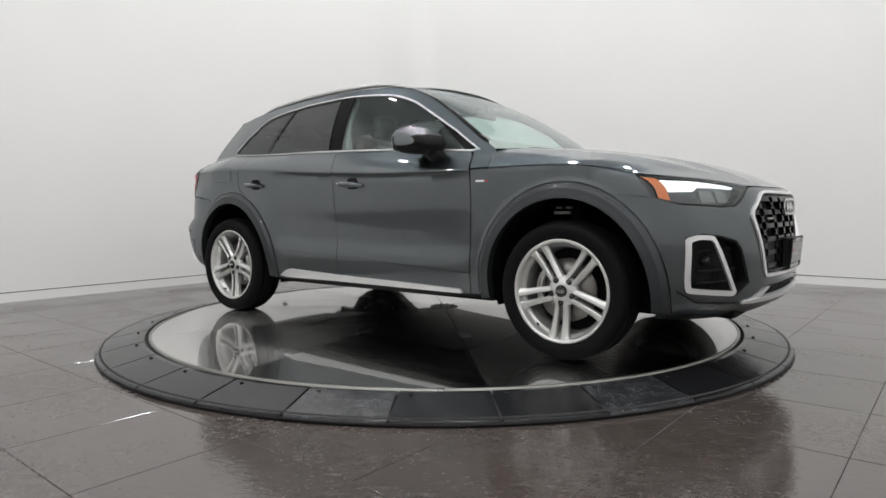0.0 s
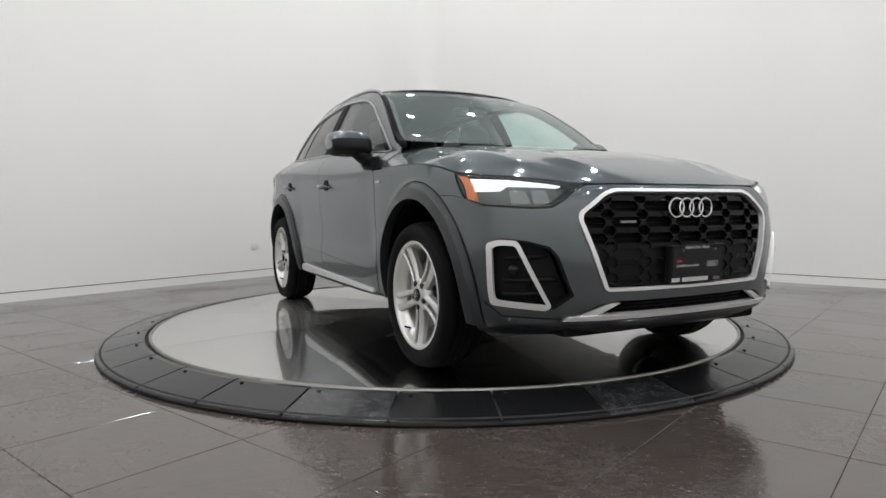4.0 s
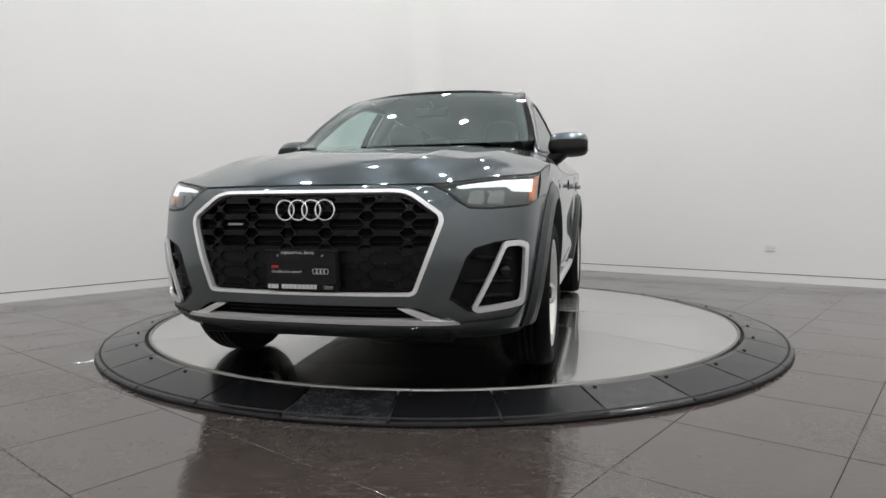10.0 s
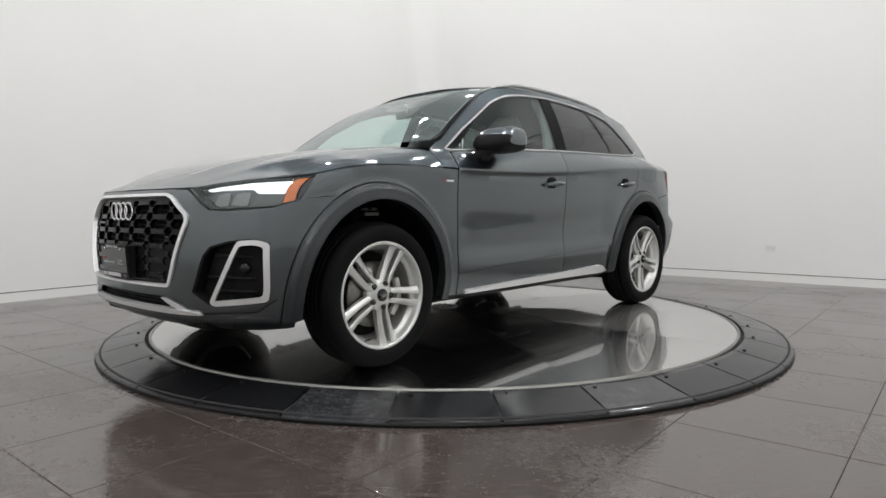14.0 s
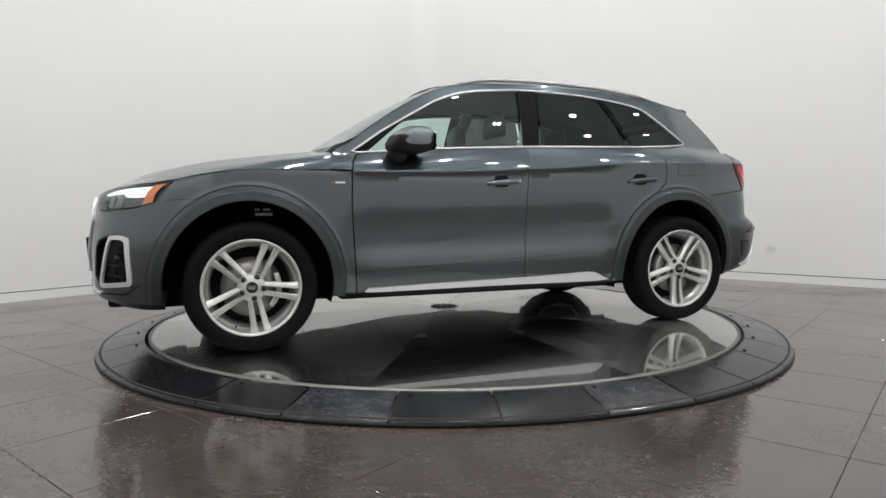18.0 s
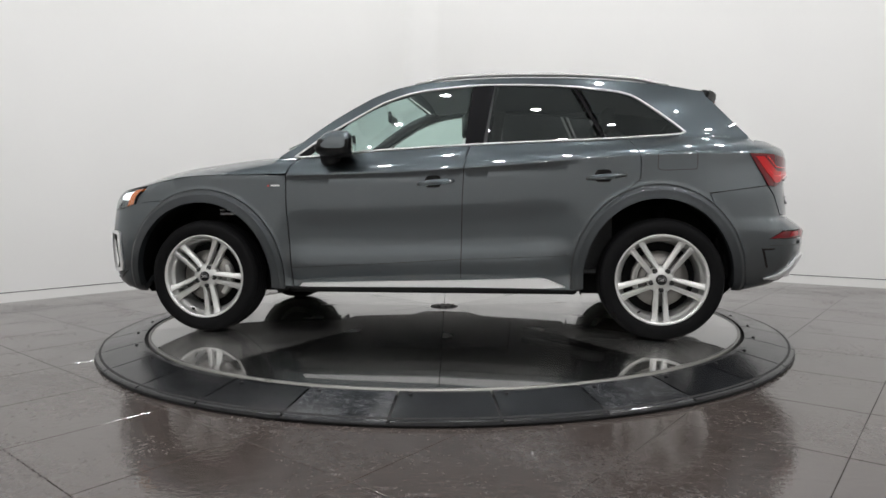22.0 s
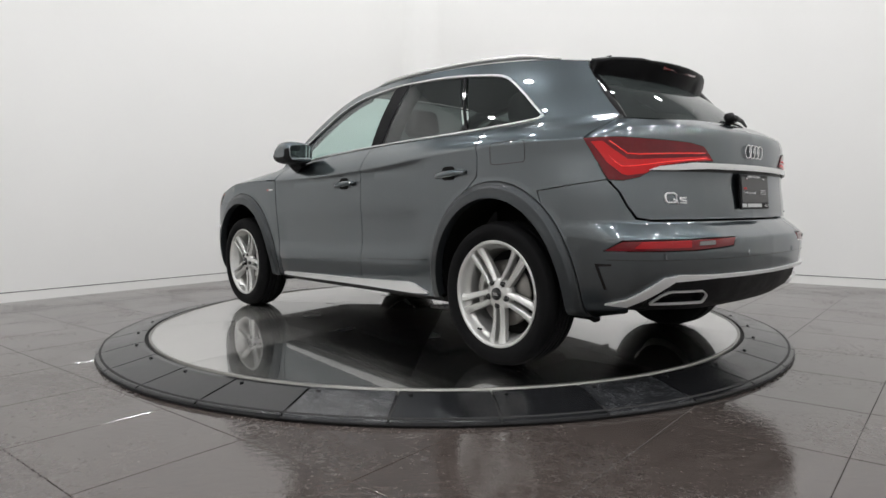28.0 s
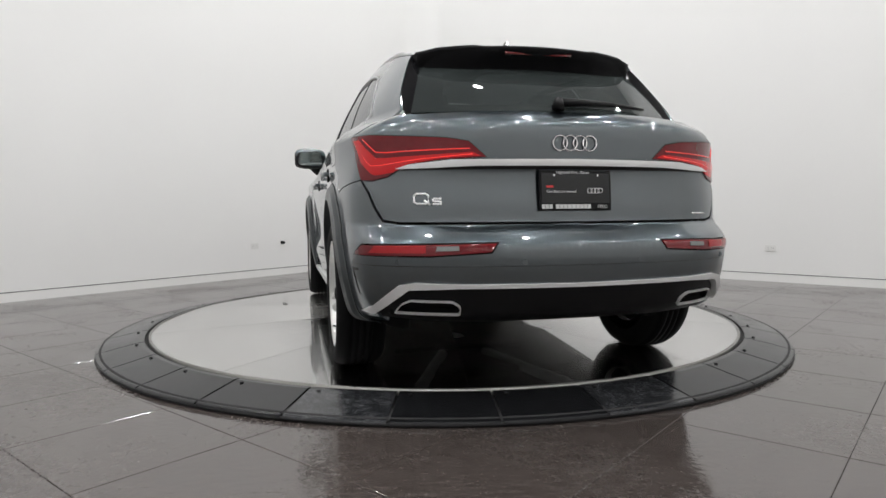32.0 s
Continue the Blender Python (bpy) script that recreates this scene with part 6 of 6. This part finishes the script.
# wheel housings and underbody
for cx in (FX, RX):
    a, dx = (0.452, 0.006) if cx > 0 else (0.425, 0.022)
    V, F = [], []
    K = 30
    for i in range(K + 1):
        t = radians(-14 + 208 * i / K)
        x, z = cx + dx + (a + 0.012) * math.cos(t), 0.366 + 0.488 * math.sin(t)
        V += [Vector((x, side_y(x, min(z, 0.9)) - 0.035, z)), Vector((x, 0.60, z))]
    for i in range(K):
        F.append((2 * i, 2 * i + 1, 2 * i + 3, 2 * i + 2))
    c = len(V)
    inner_idx = [2 * i + 1 for i in range(K + 1)]
    F.append(tuple(inner_idx))
    both("wheel_housing", (V, F), UNDER, "black wheel housing")
    # spring strut and a bright fitting
    mesh_part("strut", *tube([(cx - 0.02, 0.66, 0.45), (cx - 0.03, 0.655, 0.80)], 0.035, 10), UNDER, car)
    mesh_part("strut", *tube([(cx - 0.02, -0.66, 0.45), (cx - 0.03, -0.655, 0.80)], 0.035, 10), UNDER, car)
    if cx > 0:
        for s in (1, -1):
            bm = bmesh.new()
            box(bm, cx - 0.13, cx - 0.035, 0.70, 0.73, 0.758, 0.776, 0.003)
            box(bm, cx - 0.12, cx - 0.080, 0.70, 0.73, 0.786, 0.800, 0.003)
            box(bm, cx - 0.06, cx - 0.030, 0.70, 0.73, 0.786, 0.800, 0.003)
            for v in bm.verts:
                v.co.y *= s
            part("bracket", bm, LAMPGREY, car)
    mesh_part("axle", *tube([(cx, -0.70, 0.33), (cx, 0.70, 0.33)], 0.035, 10), UNDER, car, "dark axle")
for nm, q in (("floor_shield", (-0.93, 0.92, -0.74, 0.74, 0.255, 0.33)), ("front_shield", (0.90, 2.18, -0.58, 0.58, 0.255, 0.40)), ("rear_shield", (-2.02, -0.91, -0.58, 0.58, 0.315, 0.45)), ("centre_shield", (-0.5, 0.45, -0.45, 0.45, 0.225, 0.26)), ("bumper_core", (-2.12, -1.78, -0.74, 0.74, 0.36, 0.55)), ("bumper_core", (1.92, 2.12, -0.72, 0.72, 0.30, 0.55)), ("engine_block", (0.96, 2.06, -0.60, 0.60, 0.42, 0.86)), ("boot_box", (-2.10, -1.75, -0.70, 0.70, 0.50, 1.02))):
    bm = bmesh.new()
    box(bm, *q, 0.02)
    part(nm, bm, UNDER, car)
for y in (0.5, -0.5):
    mesh_part("exhaust_pipe", *tube([(-0.6, y * 0.3, 0.25), (-1.2, y * 0.9, 0.28), (-1.7, y * 1.05, 0.32), (-2.1, y * 1.1, 0.38)], 0.035, 8), DARKMETAL, car)
# inner shell to close the gaps between the panels
for s in (1, -1):
    V, F = [], []
    xs = [0.93 - 0.06 * i for i in range(31)]
    zs_ = [0.30, 0.5, 0.7, 0.9, 1.0, 1.10]
    for x in xs:
        for z in zs_:
            V.append(Vector((x, s * (side_y(x, z) - 0.045), z)))
    n = len(zs_)
    for i in range(len(xs) - 1):
        for j in range(n - 1):
            a = i * n + j
            F.append((a, a + 1, a + n + 1, a + n))
    mesh_part("inner_shell", V, F, UNDER, car)
# ---- cabin ----


def seat(name, x, y, w=0.50, rear=False):
    root = new(name)
    root.parent = car
    tagged(root, "dark grey leather seat with headrest")
    root.location = (x, y, 0)

    def lump(nm, prof, w0, w1):
        V, F = [], []
        K = 12
        for i in range(K + 1):
            v = -1 + 2 * i / K
            b = 1 - abs(v) ** 4 * 0.35
            for px, pz, pw in prof:
                cxm = sum(q[0] for q in prof) / len(prof)
                czm = sum(q[1] for q in prof) / len(prof)
                V.append(Vector((cxm + (px - cxm) * b, v * pw / 2, czm + (pz - czm) * b)))
        n = len(prof)
        for i in range(K):
            for j in range(n):
                k = (j + 1) % n
                F.append((i * n + j, i * n + k, (i + 1) * n + k, (i + 1) * n + j))
        F.append(tuple(reversed(range(n))))
        F.append(tuple(range(K * n, K * n + n)))
        return mesh_part(nm, V, F, SEATGREY, root)

    lump("seat_cushion", [(0.27, 0.62, w), (0.26, 0.71, w), (0.1, 0.74, w), (-0.24, 0.70, w), (-0.26, 0.58, w), (0.2, 0.56, w)], w, w)
    lump("backrest", [(-0.16, 0.68, w), (-0.20, 0.9, w), (-0.28, 1.15, w * 0.86), (-0.34, 1.24, w * 0.72), (-0.40, 1.24, w * 0.72), (-0.38, 0.95, w), (-0.30, 0.66, w)], w, w)
    lump("headrest", [(-0.31, 1.27, 0.25), (-0.31, 1.40, 0.25), (-0.35, 1.45, 0.22), (-0.40, 1.44, 0.22), (-0.41, 1.29, 0.25)], 0.25, 0.25)
    return root


seat("front_seat", 0.12, 0.38)
seat("front_seat", 0.12, -0.38)
seat("rear_seat", -0.78, 0.36, 0.60)
seat("rear_seat", -0.78, -0.36, 0.60)
V, F = [], []
for i in range(25):
    v = -1 + 2 * i / 24
    for x, z in ((0.98, 1.155), (0.86, 1.15), (0.70, 1.135), (0.55, 1.10), (0.50, 1.04), (0.53, 0.92), (0.60, 0.70)):
        V.append(Vector((x - 0.10 * v * v, 0.72 * v, z - 0.02 * v * v)))
for i in range(24):
    for j in range(6):
        a = i * 7 + j
        F.append((a, a + 7, a + 8, a + 1))
mesh_part("dashboard", V, F, CABINDARK, car, "dark dashboard")
V, F = [], []
for i in range(32):
    a = 2 * math.pi * i / 32
    for j in range(8):
        b = 2 * math.pi * j / 8
        r = 0.178 + 0.015 * math.cos(b)
        V.append(Matrix.Rotation(radians(-25), 3, "Y") @ Vector((0.015 * math.sin(b), r * math.cos(a), r * math.sin(a))) + Vector((0.40, 0.38, 1.03)))
for i in range(32):
    for j in range(8):
        F.append((i * 8 + j, ((i + 1) % 32) * 8 + j, ((i + 1) % 32) * 8 + (j + 1) % 8, i * 8 + (j + 1) % 8))
sw = mesh_part("steering_wheel", V, F, CABINDARK, car, "dark steering wheel")
mesh_part("wheel_boss", *tube([(0.52, 0.38, 0.98), (0.40, 0.38, 1.03)], [0.05, 0.075], 12), CABINDARK, sw)
mesh_part("wheel_spoke", *tube([(0.40, 0.21, 1.03), (0.41, 0.38, 1.02), (0.40, 0.55, 1.03)], 0.018, 8), CABINDARK, sw)
rows = [[tuple(Vector(q) - Vector((0, 0, 0.035))) for q in arch_row((x, roof_c(x)), edge_at(x) - Vector((0, 0.03, 0)), 12)] for x in [0.12 - 0.2 * i for i in range(10)]]
sheet(rows, HEADLINER, "headliner", "grey cloth headliner", flip=True)
for s in (1, -1):
    pts = [Vector((x, s * (side_y(x, roof_edge_z(x)) - 0.045), roof_edge_z(x) - 0.03)) for x in (0.84, 0.7, 0.55, 0.4, 0.25, 0.1)]
    mesh_part("pillar_lining", *tube(pts, 0.032, 8), CABINDARK, car)
    pts = [Vector((-0.30 - 0.02 * k, s * (side_y(-0.3, max(1.20, 1.12 + 0.09 * k)) - 0.085), 1.12 + 0.09 * k)) for k in range(6)]
    mesh_part("pillar_lining", *tube(pts, [0.07, 0.06, 0.05, 0.045, 0.045, 0.05], 8), HEADLINER, car)
    V, F = [], []
    for i in range(21):
        x = 0.75 - 0.095 * i
        V += [Vector((x, s * (side_y(x, belt_z(x)) - 0.03), belt_z(x) - 0.005)), Vector((x, s * (side_y(x, belt_z(x)) - 0.12), belt_z(x) - 0.03)), Vector((x, s * 0.62, 0.75)), Vector((x, s * 0.62, 0.40))]
    for i in range(20):
        for j in range(3):
            a = i * 4 + j
            F.append((a, a + 1, a + 5, a + 4))
    mesh_part("door_lining", V, F, CABINDARK, car, "dark door lining")
for nm, q in (("cabin_floor", (-1.75, 0.6, -0.72, 0.72, 0.38, 0.42)), ("boot_floor", (-1.95, -1.20, -0.55, 0.55, 0.42, 1.0)), ("centre_console", (-0.05, 0.55, -0.13, 0.13, 0.42, 0.82))):
    bm = bmesh.new()
    box(bm, *q, 0.03)
    part(nm, bm, CABINDARK, car)
bm = bmesh.new()
box(bm, 0.36, 0.385, -0.12, 0.12, 1.42, 1.48, 0.012)
part("rear_view_mirror", bm, CABINDARK, car, "dark inside mirror")
mesh_part("mirror_stalk", *tube([(0.38, 0, 1.46), (0.40, 0, 1.515)], 0.012, 8), CABINDARK, car)
bm = bmesh.new()
box(bm, 0.512, 0.535, -0.14, 0.14, 1.104, 1.108)
part("sun_visor_mark", bm, CABINDARK, car)

# ---- movement: the disc turns and carries the car ----
TURN = [(0.0, 52.46), (0.5, 50.60), (1.0, 47.65), (2.0, 40.84), (3.5, 30.54), (5.5, 16.65), (8.0, -0.43), (11.0, -21.46), (14.5, -46.53), (16.5, -60.47), (20.0, -84.38), (23.0, -104.36), (25.0, -117.72), (28.0, -138.01), (32.0, -165.92)]


def motions():
    spins = []
    for t, h in TURN:
        spins.append((t, pose(0, 0, 0, 0, 0, h - 90)))
    walk(disc, spins)
    walk(car, [(t, m @ Matrix.Translation((0, 0.0177, ZD))) for t, m in spins])

# ---- floor tiles ----
def tile_mesh():
    g, e = 0.0013, 0.0016
    h = GRID / 2 - g
    V = []
    for k, z in ((h, -0.004), (h, -0.0012), (h - e, 0.0)):
        V += [D1 * (sa * k) + D2 * (sb * k) + Vector((0, 0, z)) for sa, sb in ((-1, -1), (1, -1), (1, 1), (-1, 1))]
    F = [(8, 9, 10, 11)]
    for o in (0, 4):
        for i in range(4):
            F.append((o + i, o + (i + 1) % 4, o + 4 + (i + 1) % 4, o + 4 + i))
    me = bpy.data.meshes.new("floor_tile")
    me.from_pydata([tuple(v) for v in V], [], F)
    bm = bmesh.new()
    bm.from_mesh(me)
    bmesh.ops.recalc_face_normals(bm, faces=bm.faces)
    bm.to_mesh(me)
    bm.free()
    me.materials.append(TILE)
    return me


tile = tile_mesh()
rest_V, rest_F = [], []
ia0, ia1 = int(math.floor((CA - SIDE - A0) / GRID)), int(math.ceil((CA - A0) / GRID))
ib0, ib1 = int(math.floor((CB - B0) / GRID)), int(math.ceil((CB + SIDE - B0) / GRID))
for i in range(ia0, ia1):
    for j in range(ib0, ib1):
        a, b = A0 + (i + 0.5) * GRID, B0 + (j + 0.5) * GRID
        P = ab(a, b)
        if P.length < 1.75:
            continue
        near = P.y < 6.2 and abs(P.x) < 5.6 and P.y > -4.6
        if near:
            o = new("floor_tile", tile)
            o.parent = floor
            o.location = P
        else:
            k = len(rest_V)
            rest_V += [Vector(v.co) + P for v in tile.vertices]
            rest_F += [tuple(k + q for q in p.vertices) for p in tile.polygons]
mesh_part("floor_tiles", rest_V, rest_F, TILE, floor, "taupe porcelain floor tiles", smooth=False, kind="stuff")

motions()
